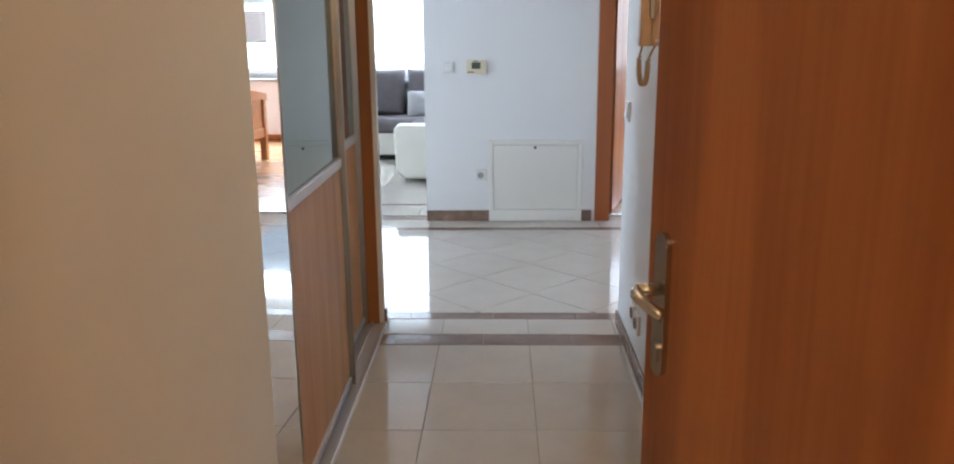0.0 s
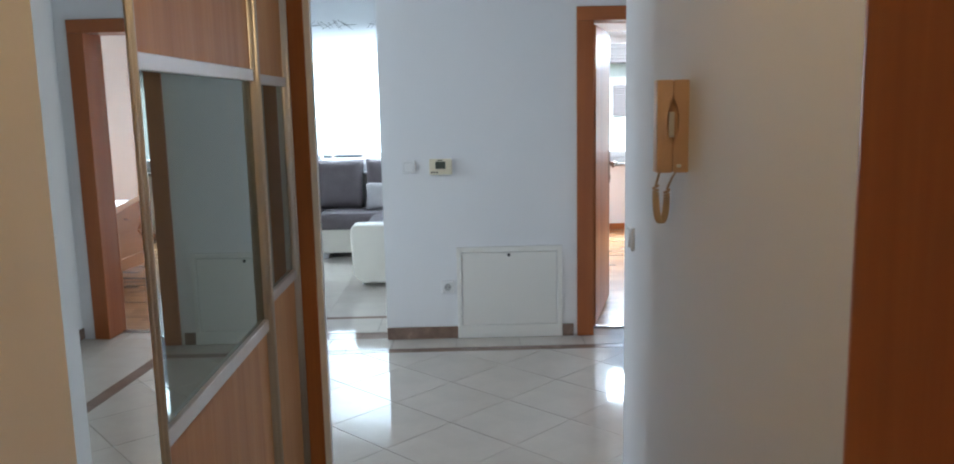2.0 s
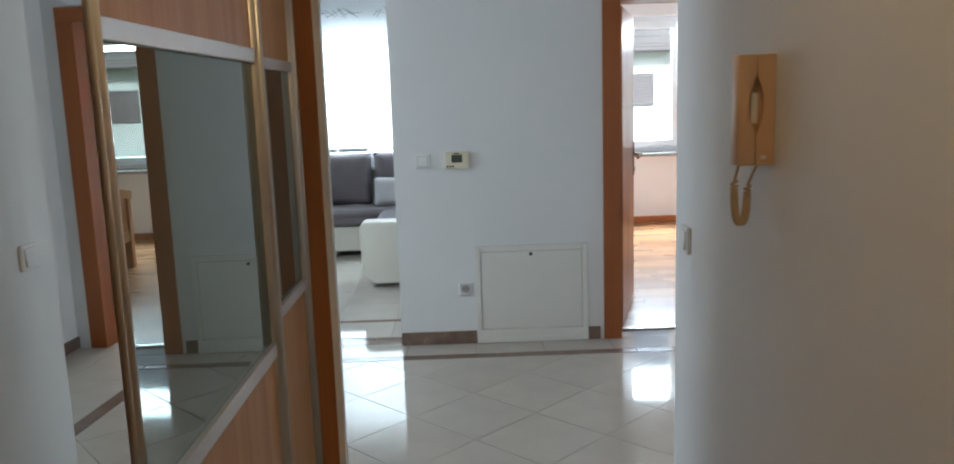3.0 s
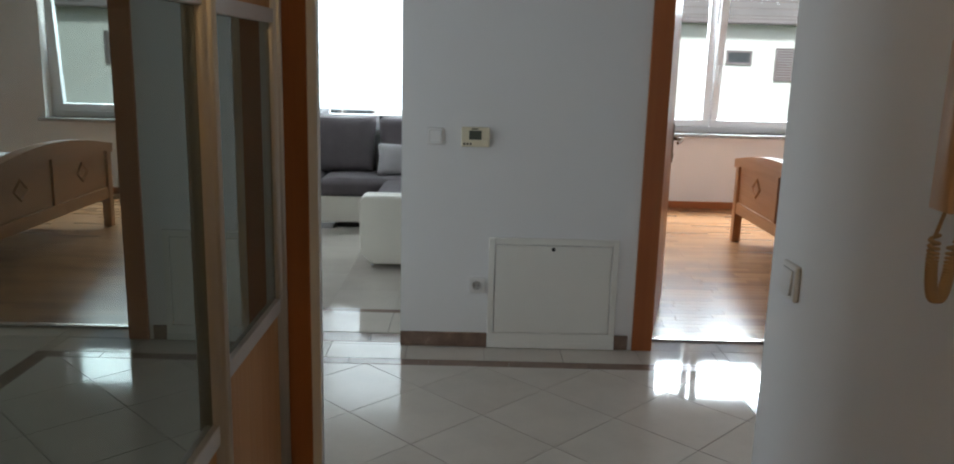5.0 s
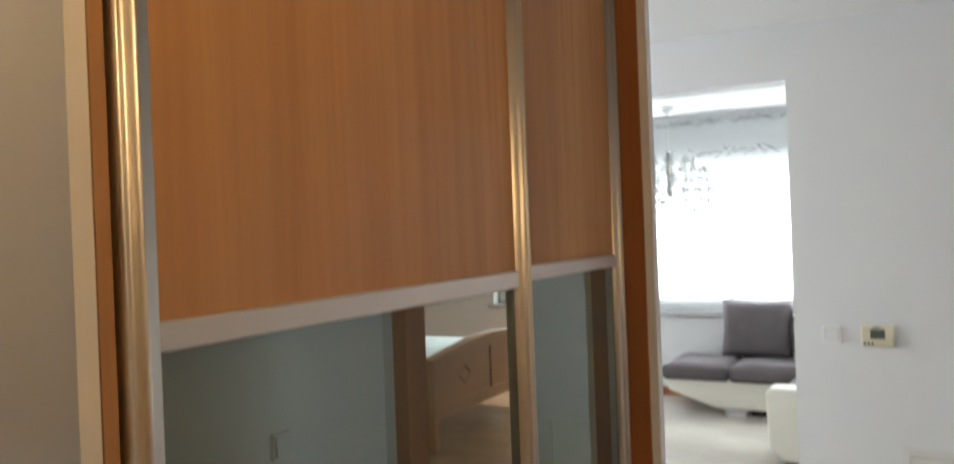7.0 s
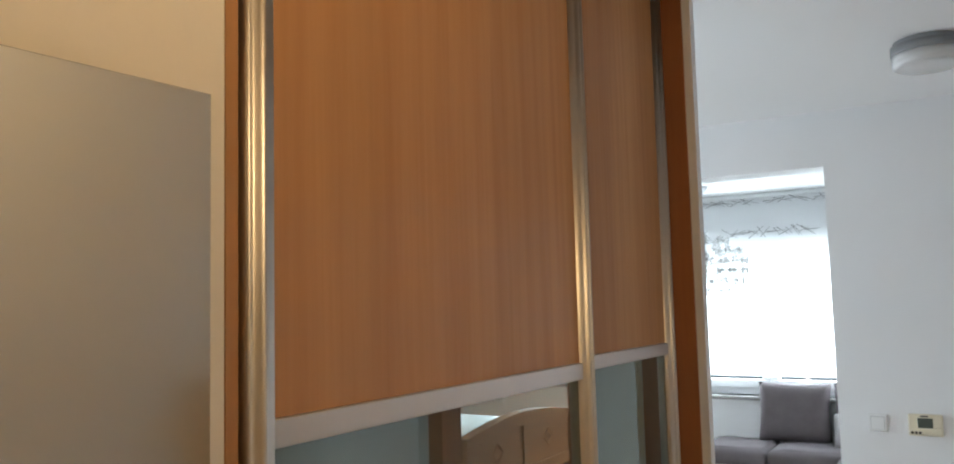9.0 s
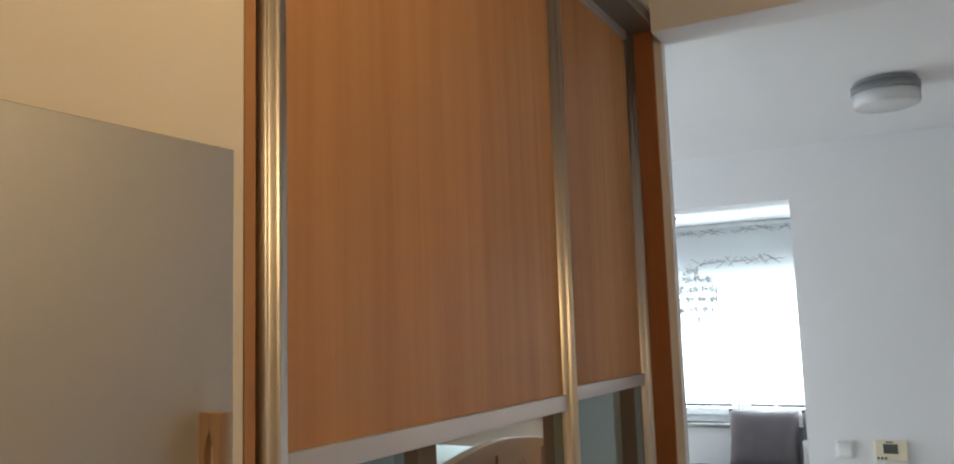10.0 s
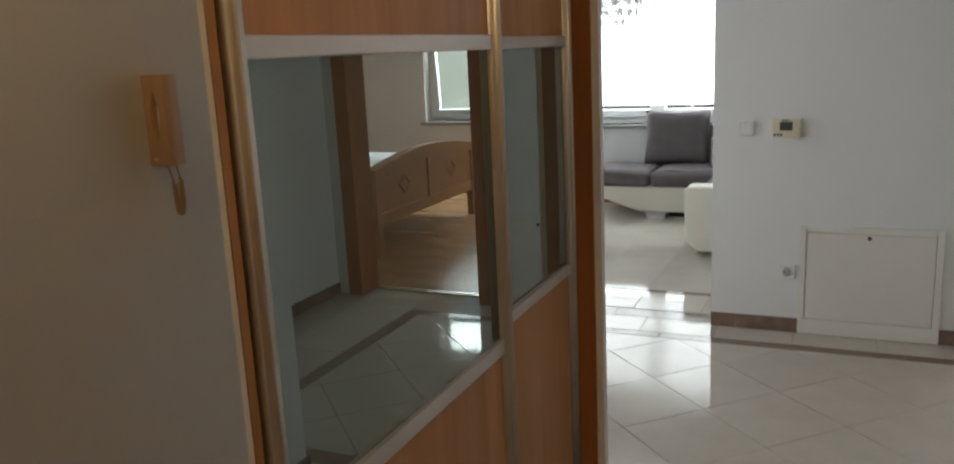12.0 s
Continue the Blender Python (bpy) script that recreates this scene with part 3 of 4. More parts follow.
# ---- mirror ----
glass = thing("wall_mirror", pose(XM + 0.008, 1.895, 0.10, 0, 0, -2.6), "tall narrow frameless mirror on the corridor wall", "mirror")
part("mirror_glass", box((0.0024, 0, 0), (0.0034, 0.358, 1.832)), MIRROR, glass)
part("backing", box((-0.002, -0.0008, -0.0008), (0.0024, 0.3588, 1.8328)), SILL, glass, "thin grey backing edge")
part("wedge", box((-0.018, 0.30, 0.02), (-0.002, 0.33, 1.8)), DARK, glass, "dark spacer strip behind the glass")

# ---- wall fittings ----
hatch = thing("access_panel", pose(-0.006, FAR, 0), "white enamelled metal access hatch at the wall foot", "access panel")
part("frame", boxes(((0, -0.014, 0.085), (0.03, 0, 0.598)), ((0.642, -0.014, 0.085), (0.675, 0, 0.598)), ((0.03, -0.014, 0.565), (0.642, 0, 0.598)), ((0, -0.014, 0.003), (0.675, 0, 0.085)), bevel=0.002), ENAMEL, hatch)
part("hatch_door", box((0.034, -0.011, 0.088), (0.638, 0, 0.561), 0.002), ENAMEL, hatch)
part("lip", box((0, -0.018, 0.003), (0.675, -0.0145, 0.035), 0.001), ENAMEL, hatch)
part("lock", rod((0.334, -0.018, 0.543), (0.334, -0.010, 0.543), 0.010), BLACK, hatch, "small black lock")


def switch(x, y, z, rz):
    s = thing("light_switch", pose(x, y, z, 0, 0, rz), "white plastic rocker light switch on the wall", "switch")
    part("plate", box((-0.042, -0.014, -0.042), (0.042, 0, 0.042), 0.005), PLASTIC, s)
    # flat grey slab gives the shade line round the rocker
    part("groove", box((-0.030, -0.0147, -0.030), (0.030, -0.0138, 0.030)), GROOVE, s, "thin grey band drawn as shade round the rocker")
    part("rocker", prism([(-0.021, -0.028), (-0.0145, -0.028), (-0.0145, 0.028), (-0.016, 0.028)], "x", -0.028, 0.028), PLASTIC, s)
    return s


switch(-0.292, FAR, 1.115, 0)
switch(XR, 3.76, 1.03, -90)


def wall_socket(x, y, z, rz, group=""):
    s = thing("wall_socket", pose(x, y, z, 0, 0, rz), "white plastic round-well power socket on the wall", "socket", group)
    bm = box((-0.042, -0.014, -0.042), (0.042, 0, 0.042), 0.005)
    part("plate", bm, PLASTIC, s)
    ring = bmesh.new()
    bmesh.ops.create_cone(ring, cap_ends=False, segments=28, radius1=0.0225, radius2=0.0225, depth=0.006, matrix=Matrix.Translation((0, -0.016, 0)) @ Matrix.Rotation(radians(90), 4, "X"))
    # ring and disc carry the recess's shade in their colour
    part("rim", ring, WELL, s, "dark ring drawn as shade at the socket well's edge")
    part("well", rod((0, -0.0152, 0), (0, -0.0142, 0), 0.0215, sides=28), GROOVE, s, "round socket well greyed as if shaded")
    pins = rod((-0.0095, -0.0164, 0), (-0.0095, -0.0150, 0), 0.003)
    rod((0.0095, -0.0164, 0), (0.0095, -0.0150, 0), 0.003, bm=pins)
    part("pin_holes", pins, BLACK, s)
    return s


wall_socket(-0.066, FAR, 0.342, 0)
wall_socket(XR, 3.43, 0.232, -90, "sockets low on the corridor wall")
wall_socket(XR, 3.33, 0.222, -90, "sockets low on the corridor wall")

stat = thing("thermostat", pose(-0.091, FAR, 1.115), "ivory plastic room thermostat with a small dark display", "thermostat")
part("case", box((-0.071, -0.028, -0.049), (0.071, 0, 0.049), 0.006), IVORY, stat)
part("display", box((-0.032, -0.031, -0.012), (0.030, -0.0275, 0.033), 0.001), LCD, stat, "dark green-grey display")
for k in range(3):
    part("button", rod((-0.056 + 0.016 * k, -0.033, -0.034), (-0.056 + 0.016 * k, -0.027, -0.034), 0.0055), DARK, stat, "small dark button")
part("dial", rod((0.050, -0.040, -0.022), (0.050, -0.027, -0.022), 0.014, 0.016, 24), IVORY, stat, "round setting dial")
part("mark", box((-0.02, -0.0292, 0.038), (0.012, -0.0275, 0.044)), DARK, stat)

# door phone
phone = thing("door_phone", pose(XR, 3.085, 1.438) @ Matrix.Diagonal((1.40, 0.42, 0.95, 1.0)), "peach-beige plastic door phone with a coiled cord", "intercom")
def slab(x0, x1, y0, y1, bite):
    """A slab whose one long edge is hollowed in the middle like a lens."""
    inner = []
    for k in range(25):
        z = -0.126 + 0.252 * k / 24
        u = max(0.0, 1 - ((z - 0.012) / 0.064) ** 2)
        inner.append((x1 + bite * u, z))
    return soften(prism([(x0, -0.126)] + inner + [(x0, 0.126)], "y", y0, y1), 0.003, 2)


part("base", slab(0.0, -0.0285, -0.058, 0.056, 0.0115), PEACH, phone)


part("handset", slab(-0.058, -0.0300, -0.060, 0.056, -0.0110), PEACH, phone, "peach-beige handset", True)
part("core", box((-0.044, -0.012, -0.056), (-0.014, 0.050, 0.080), 0.004), PEACH, phone)
part("speaker_well", box((-0.0345, -0.030, -0.030), (-0.0245, -0.010, 0.040), 0.002), PLASTIC, phone, "pale grille between handset and base")
for k in range(7):
    part("grille_bar", box((-0.0335, -0.0345, -0.026 + 0.0095 * k), (-0.0255, -0.0300, -0.0215 + 0.0095 * k)), PLASTIC, phone)
part("button", box((-0.022, -0.064, -0.112), (-0.013, -0.056, -0.103), 0.002), PLASTIC, phone, "small white button")
P0, P1 = Vector((-0.056, 0.0, 0)), Vector((-0.034, 0.012, 0))
ring = []
for k in range(561):
    u = k / 560
    bow = math.pi * u
    c = (P0 + P1) / 2 - (P1 - P0) / 2 * math.cos(bow) + Vector((0, 0, -0.163 - 0.012 * u - 0.098 * math.sin(bow) ** 0.7))
    a = 2 * math.pi * 56 * u
    ring.append(c + Vector((0.0042 * math.cos(a), 0.012 * math.sin(a), 0.0)))
part("coiled_cord", tube(ring, 0.0030, 6), CORD, phone, "tan coiled cord", True)
for q, z, x in ((P0, -0.164, -0.048), (P1, -0.176, -0.014)):
    part("cord_lead", tube([(x, q.y, -0.118), ((q.x + x) / 2, q.y, -0.142), (q.x, q.y, z)], 0.0022), CORD, phone)

# ---- ceiling lamps ----
lamp = thing("ceiling_light", pose(0.052, 5.09, CH), "flat round ceiling light with opal glass and silver ring", "ceiling light")
part("base", rod((0, 0, -0.018), (0, 0, -0.001), 0.112, 0.112, 48), LAMPRING, lamp)
part("ring", soften_rim(0.122, -0.050, -0.018), LAMPRING, lamp, "grey metal ring", True)
part("diffuser", soften_rim(0.119, -0.100, -0.0505, 0.016), OPAL, lamp, "white opal glass shade", True)

for x, y in ((0.08, 2.20), (0.1, -0.9)):
    spot = thing("ceiling_light", pose(x, y, CH), "small round ceiling light with a warm lit bulb", "ceiling light", "small warm ceiling lights")
    part("base", rod((0, 0, -0.03), (0, 0, -0.001), 0.06, 0.06, 32), ALU_FLAT, spot)
    part("lampholder", rod((0, 0, -0.055), (0, 0, -0.03), 0.018, 0.022, 16), PLASTIC, spot)

# ---- sofa ----


def pad(lo, hi, edge):
    """A seat pad with rounded edges and a slightly uneven top."""
    bm = soften(box(lo, hi), edge, 4)
    top = [f for f in bm.faces if f.normal.z > 0.99]
    bmesh.ops.subdivide_edges(bm, edges=list({e for f in top for e in f.edges}), cuts=9, use_grid_fill=True)
    for v in bm.verts:
        if v.co.z > hi[2] - 0.002 and lo[0] + edge < v.co.x < hi[0] - edge and lo[1] + edge < v.co.y < hi[1] - edge:
            v.co.z += 0.012 + 0.014 * noise.noise(v.co * 5.0)
    return bm


sofa = thing("corner_sofa", pose(-0.9, 9.3, 0), "corner sofa with cream leatherette base and grey plush seats", "sofa")


def spart(name, bm, mat, label="", smooth=True, parent=None):
    bmesh.ops.translate(bm, verts=bm.verts, vec=(0.9, -9.3, 0))
    return part(name, bm, mat, parent or sofa, label, smooth)


base = prism([(-2.0, 0.29), (-1.98, 0.19), (-1.56, 0.05), (0.25, 0.05), (0.25, 0.29)], "y", 9.03, 9.68)
spart("base", soften(base, 0.015), LEATHER, "cream leatherette base with a slanting end", False)
arm = prism([(-0.90, 0.49), (-0.865, 0.53), (0.25, 0.53), (0.25, 0.035), (-0.80, 0.035), (-0.885, 0.11)], "y", 7.65, 7.84)
spart("armrest", soften(arm, 0.018, 3), LEATHER, "cream leatherette end panel with a tapered foot", False)
spart("seam", tube([(-0.893, 7.745, 0.12), (-0.903, 7.745, 0.48), (-0.866, 7.745, 0.533), (0.24, 7.745, 0.533)], 0.002, 6), LEATHER, "stitched seam")
spart("side_base", soften(box((-0.86, 7.84, 0.05), (0.25, 9.03, 0.29)), 0.012), LEATHER)
for a, b in ((-2.03, -1.45), (-1.445, -0.62), (-0.615, 0.24)):
    spart("seat", pad((a, 8.985, 0.285), (b, 9.68, 0.425), 0.045), PLUSH, "grey plush seat")
spart("seat", pad((-0.87, 7.85, 0.285), (0.24, 8.98, 0.44), 0.05), PLUSH, "grey plush seat")
for x in (-0.80, 0.16):
    spart("caster", rod((x - 0.012, 7.70, 0.019), (x + 0.012, 7.70, 0.019), 0.018, sides=20), CHROME, "small silver caster", True)
for x, y in ((-1.40, 9.02), (0.1, 9.02), (-1.40, 9.6)):
    spart("foot", boxes(((x - 0.1, y - 0.012, 0.034), (x + 0.1, y + 0.05, 0.05)), ((x - 0.085, y, 0.0), (x + 0.085, y + 0.04, 0.034)), bevel=0.003), ALU_FLAT, "silver foot", False)
# near-black block added for the shade in the gap below the base
spart("underside_shade", box((-1.28, 9.09, 0.002), (0.2, 9.6, 0.05)), DARK, "dark block drawn as the shaded gap under the sofa")


def loose(name, w, h, d, m, mat, label, group=""):
    ob = new(name, finish(name, cushion(w, h, d, seed=m.translation.x), mat, True))
    ob.matrix_basis = m
    return tagged(ob, label, "cushion", group)


loose("back_cushion", 0.62, 0.53, 0.20, pose(-1.31, 9.55, 0.42, -12, 0, 0), PLUSH, "large grey plush back cushion on the sofa", "back cushions of the sofa")
loose("back_cushion", 0.64, 0.53, 0.20, pose(-0.66, 9.56, 0.42, -12, 0, 0), PLUSH, "large grey plush back cushion on the sofa", "back cushions of the sofa")
loose("back_cushion", 0.62, 0.53, 0.20, pose(0.0, 9.56, 0.42, -12, 0, 0), PLUSH, "large grey plush back cushion on the sofa", "back cushions of the sofa")
loose("small_cushion", 0.42, 0.30, 0.14, pose(-0.755, 9.36, 0.425, -20, 0, 0), PALE, "small pale grey cushion leaning on the sofa")

# ---- blinds ----


def roman_blind(x0, x1, z0, label):
    y, top = LIV - 0.05, CL - 0.01
    root = thing("roman_blind", pose((x0 + x1) / 2, y, z0), label, "blind", "blinds at the living room window")
    part("head_rail", box((x0 - (x0 + x1) / 2, -0.012, top - z0 - 0.03), (x1 - (x0 + x1) / 2, 0.03, top - z0), 0.004), PVC, root)
    w, h = (x1 - x0) / 2, top - z0 - 0.03
    bm = bmesh.new()
    rows = 40
    prev = None
    for k in range(rows + 1):
        z = h * k / rows
        sag = 0.006 * math.sin(2 * math.pi * z / 0.32)
        cur = [bm.verts.new((-w + 2 * w * i / 6, sag, z)) for i in range(7)]
        if prev:
            for i in range(6):
                bm.faces.new((prev[i], prev[i + 1], cur[i + 1], cur[i]))
        prev = cur
    part("cloth", bm, BLIND, root, "sheer white cloth", True)
    part("hem_bar", box((-w, -0.004, -0.012), (w, 0.003, 0.004), 0.002), BLIND, root)
    rnd = random.Random(int(abs(x0) * 100))
    for band, (b0, b1) in enumerate(((h - 0.075, h), (h - 0.385, h - 0.27), (h - 0.68, h - 0.59))):
        strip = None
        for k in range(44):
            x, ln, up = rnd.uniform(-w + 0.05, w - 0.05), rnd.uniform(0.05, 0.17), rnd.uniform(-1, 1)
            za, zb = (b0 + b1) / 2 - up * (b1 - b0) / 2, (b0 + b1) / 2 + up * (b1 - b0) / 2
            xa, xb = max(-w, x - ln / 2), min(w, x + ln / 2)
            twig = rod((xa, -0.0095, za), (xb, -0.0095, zb), 0.0030, 0.0014, 5)
            if strip is None:
                strip = part("printed_band", twig, PRINT, root, "band of grey printed twigs")
            else:
                part("twig", twig, PRINT, strip)


roman_blind(-2.98, -2.31, 1.0, "sheer white roman blind with grey printed bands")
roman_blind(-2.29, -0.12, 1.0, "sheer white roman blind with grey printed bands")

# ---- pendant ----
pendant = thing("pendant_light", pose(-1.86, 8.90, CL), "round pendant light of many metal flower petals", "pendant light")
part("canopy", rod((0, 0, -0.06), (0, 0, -0.001), 0.035, 0.06, 24), PVC, pendant, "white ceiling cup", True)
part("cord", rod((0, 0, -0.40), (0, 0, -0.06), 0.004, sides=8), PVC, pendant)
part("bulb_core", rod((0, 0, -0.80), (0, 0, -0.40), 0.025, sides=12), CHROME, pendant)
rnd = random.Random(5)
for tier in range(6):
    lift = 1 - 2 * (tier + 0.5) / 6
    round_r = math.sqrt(1 - lift * lift)
    for k in range(max(5, round(18 * round_r))):
        a = 2 * math.pi * k / max(5, round(18 * round_r)) + 0.6 * tier + rnd.uniform(-0.08, 0.08)
        out = Vector((math.cos(a), math.sin(a), 0))
        c, p = Vector((0, 0, -0.71 + 0.12 * lift)), Vector((0, 0, -0.69)) + out * 0.36 * round_r + Vector((0, 0, 0.26 * lift))
        bm = rod(c + out * 0.02, p, 0.0015, sides=5)
        for j in range(9):
            b = 2 * math.pi * j / 9 + rnd.uniform(-0.2, 0.2)
            side = Vector((-out.y, out.x, 0))
            way = (side * math.cos(b) + Vector((0, 0, 1)) * math.sin(b) * 0.8 + out * 0.25).normalized()
            tip = p + way * rnd.uniform(0.045, 0.065) - Vector((0, 0, 0.012))
            mid = way.cross(out).normalized() * 0.007
            half = p + (tip - p) * 0.55 + out * 0.006
            bm.faces.new([bm.verts.new(q) for q in (p, half + mid, tip, half - mid)])
        part("flower", bm, PETAL, pendant)

# ---- bed ----
bed = thing("double_bed", pose(2.15, 7.98, 0), "beech double bed with an arched footboard", "bed")
L, HW = 2.05, 0.95
for y in (-HW, HW - 0.07):
    part("post", box((0, y, 0), (0.07, y + 0.07, 0.70), 0.006), BEDPOST, bed)
top = []
for k in range(25):
    u = k / 24
    top.append((-HW - 0.01 + (2 * HW + 0.02) * u, 0.71 + 0.10 * math.sin(math.pi * u)))
part("top_rail", prism(top + [(y, z - 0.11 if 0.1 < (y + HW) / (2 * HW) < 0.9 else z - 0.075) for y, z in top[::-1]], "x", -0.012, 0.082), BEDWOOD, bed)
part("bottom_rail", box((0.008, -HW + 0.07, 0.25), (0.06, HW - 0.07, 0.345), 0.004), BEDWOOD, bed)
for y in (-0.03,):
    part("middle_post", box((0.006, y, 0.345), (0.062, y + 0.06, 0.74), 0.004), BEDPOST, bed)
for a, b in ((-HW + 0.07, -0.03), (0.03, HW - 0.07)):
    fill = [(a, 0.345), (b, 0.345)] + [(b + (a - b) * k / 12, 0.63 + 0.10 * math.sin(math.pi * ((b + (a - b) * k / 12) + HW) / (2 * HW))) for k in range(13)]
    part("panel", prism(fill, "x", 0.022, 0.045), BEDWOOD, bed)
    m = (a + b) / 2
    gem = bmesh.new()
    rim = [gem.verts.new((0.0225, m + dy, 0.53 + dz)) for dy, dz in ((-0.10, 0), (0, -0.085), (0.10, 0), (0, 0.085))]
    lift = [gem.verts.new((0.010, m + dy, 0.53 + dz)) for dy, dz in ((-0.086, 0), (0, -0.073), (0.086, 0), (0, 0.073))]
    well = [gem.verts.new((0.020, m + dy, 0.53 + dz)) for dy, dz in ((-0.066, 0), (0, -0.056), (0.066, 0), (0, 0.056))]
    for ring_a, ring_b in ((rim, lift), (lift, well)):
        for q in range(4):
            gem.faces.new((ring_a[q], ring_a[(q + 1) % 4], ring_b[(q + 1) % 4], ring_b[q]))
    gem.faces.new(well)
    part("diamond", gem, BEDWOOD, bed, "raised diamond ornament")
for y in (-HW, HW - 0.035):
    part("side_rail", box((0.07, y, 0.2), (L, y + 0.035, 0.40), 0.004), BEDPOST, bed)
part("headboard", box((L, -HW, 0), (L + 0.07, HW, 0.95), 0.01), BEDWOOD, bed)
mattress = new("mattress", finish("mattress", soften(box((2.28, 7.08, 0.24), (4.20, 8.88, 0.62)), 0.05, 4), LINEN, True))
tagged(mattress, "white mattress with smooth white bedding on the bed", "mattress")

# ---- outside ----
structure("ground", box((-60, LIV + 0.5, -3.3), (60, 90, -3.2)), LAWN, "green lawn outside below the windows", "ground")
HOUSE_PANE = plain("blue_grey_pane", (0.045, 0.055, 0.065), 0.1)
house = thing("neighbour_house", pose(2, 22, -3.2), "white rendered neighbouring house with a grey tiled roof", "house")
part("wall", box((-18, 0, 0), (18, 9, 5.62)), RENDER_WALL, house)
part("roof", prism([(-0.3, 5.62), (-0.3, 5.72), (4.5, 8.4), (9.3, 5.72), (9.3, 5.62)], "x", -18.5, 18.5), ROOF, house, "grey tiled pitched roof")
for k in range(14):
    zz = 5.76 + 0.19 * k
    yy = -0.3 + (zz - 5.72) / (2.68 / 4.8)
    part("roof_tile_row", box((-18.5, yy - 0.02, zz - 0.02), (18.5, yy + 0.16, zz + 0.035)), ROOF, house)
part("gutter", rod((-18.5, -0.35, 5.62), (18.5, -0.35, 5.62), 0.05, sides=12), SHUTTER, house)
for x0, x1, z0, z1, shut in ((-6.0, -5.2, 1.1, 1.86, 1), (-2.6, -1.8, 1.1, 1.86, 1), (0.6, 1.4, 1.1, 1.86, 1), (3.86, 4.66, 1.09, 1.86, 1), (5.88, 6.49, 1.45, 1.78, 0), (7.05, 7.85, 1.09, 1.86, 1), (10.4, 11.2, 1.1, 1.86, 1), (-5.6, -4.2, -0.75, 0.35, 0), (-3.9, -3.27, -0.75, 0.35, 0), (-3.24, -2.5, -0.75, 0.35, 0)):
    x0, x1, z0, z1 = x0 - 2, x1 - 2, z0 + 3.2, z1 + 3.2
    win = part("window", boxes(((x0, -0.05, z0), (x1, 0.0, z0 + 0.05)), ((x0, -0.05, z1 - 0.05), (x1, 0.0, z1)), ((x0, -0.05, z0 + 0.05), (x0 + 0.05, 0.0, z1 - 0.05)), ((x1 - 0.05, -0.05, z0 + 0.05), (x1, 0.0, z1 - 0.05))), SHUTTER, house)
    if shut:
        for j in range(int((z1 - z0 - 0.1) / 0.06)):
            part("slat", box((x0 + 0.05, -0.035, z0 + 0.055 + j * 0.06), (x1 - 0.05, -0.012, z0 + 0.105 + j * 0.06)), SHUTTER, win)
    else:
        part("pane", box((x0 + 0.05, -0.03, z0 + 0.05), (x1 - 0.05, -0.005, z1 - 0.05)), HOUSE_PANE, win)
hedge = bmesh.new()
rnd = random.Random(3)
for k in range(3500):
    p = Vector((rnd.uniform(0.5, 18), rnd.uniform(20.2, 21.2), 0))
    p.z = -3.2 + rnd.random() ** 0.6 * (3.15 + 0.25 * noise.noise(p * 0.9))
    d = Vector((rnd.gauss(0, 1), rnd.gauss(0, 1), rnd.gauss(0, 1))).normalized() * 0.16
    e = d.orthogonal().normalized() * 0.06
    hedge.faces.new([hedge.verts.new(v) for v in (p - d, p + e, p + d, p - e)])
me = finish("hedge", hedge, LEAF)
tagged(new("hedge", me), "dark green leafy hedge in front of the house", "hedge", kind="stuff")

# ---- floors ----
floor = structure("floor", boxes(((-1.8, -2.52, -0.1), (2.05, FARB, -0.006)), ((HL - 0.12, 3.8, -0.1), (-1.8, FARB, -0.006)), ((HL - 0.12, FARB, -0.1), (0.62, LIV + 0.3, -0.006))), GROUT, "grey grout bed under the polished tiles", "floor")
floor_bed = structure("floor_bedroom", box((0.62, FARB - 0.04, -0.1), (4.6, BED + 0.3, -0.012)), DARK, "screed under the bedroom parquet", "floor")


def clip(poly, x0, x1, y0, y1):
    """The part of a convex outline inside a rectangle."""
    for axis, bound, keep in ((0, x0, 1), (0, x1, -1), (1, y0, 1), (1, y1, -1)):
        out = []
        for i, p in enumerate(poly):
            q = poly[(i + 1) % len(poly)]
            a, b = keep * (p[axis] - bound), keep * (q[axis] - bound)
            if a >= 0:
                out.append(p)
            if a * b < 0:
                t = a / (a - b)
                out.append((p[0] + t * (q[0] - p[0]), p[1] + t * (q[1] - p[1])))
        poly = out
        if len(poly) < 3:
            return []
    return poly


SHARED = {}


def tile(poly, mat, parent, kind="tile"):
    cx, cy = sum(p[0] for p in poly) / len(poly), sum(p[1] for p in poly) / len(poly)
    key = (mat.name, tuple((round(p[0] - cx, 3), round(p[1] - cy, 3)) for p in poly))
    if key not in SHARED:
        bm = bmesh.new()
        low = [bm.verts.new((x, y, -0.009)) for x, y in key[1]]
        rim = [bm.verts.new((x, y, -0.0008)) for x, y in key[1]]
        top = [bm.verts.new((x - math.copysign(0.0008, x), y - math.copysign(0.0008, y), 0.0)) for x, y in key[1]]
        n = len(low)
        for i in range(n):
            j = (i + 1) % n
            bm.faces.new((low[i], low[j], rim[j], rim[i]))
            bm.faces.new((rim[i], rim[j], top[j], top[i]))
        bm.faces.new(top)
        SHARED[key] = finish(kind, bm, mat)
    ob = new(kind, SHARED[key])
    ob.location = (cx, cy, 0)
    ob.parent = parent
    return ob


GAP = 0.0017


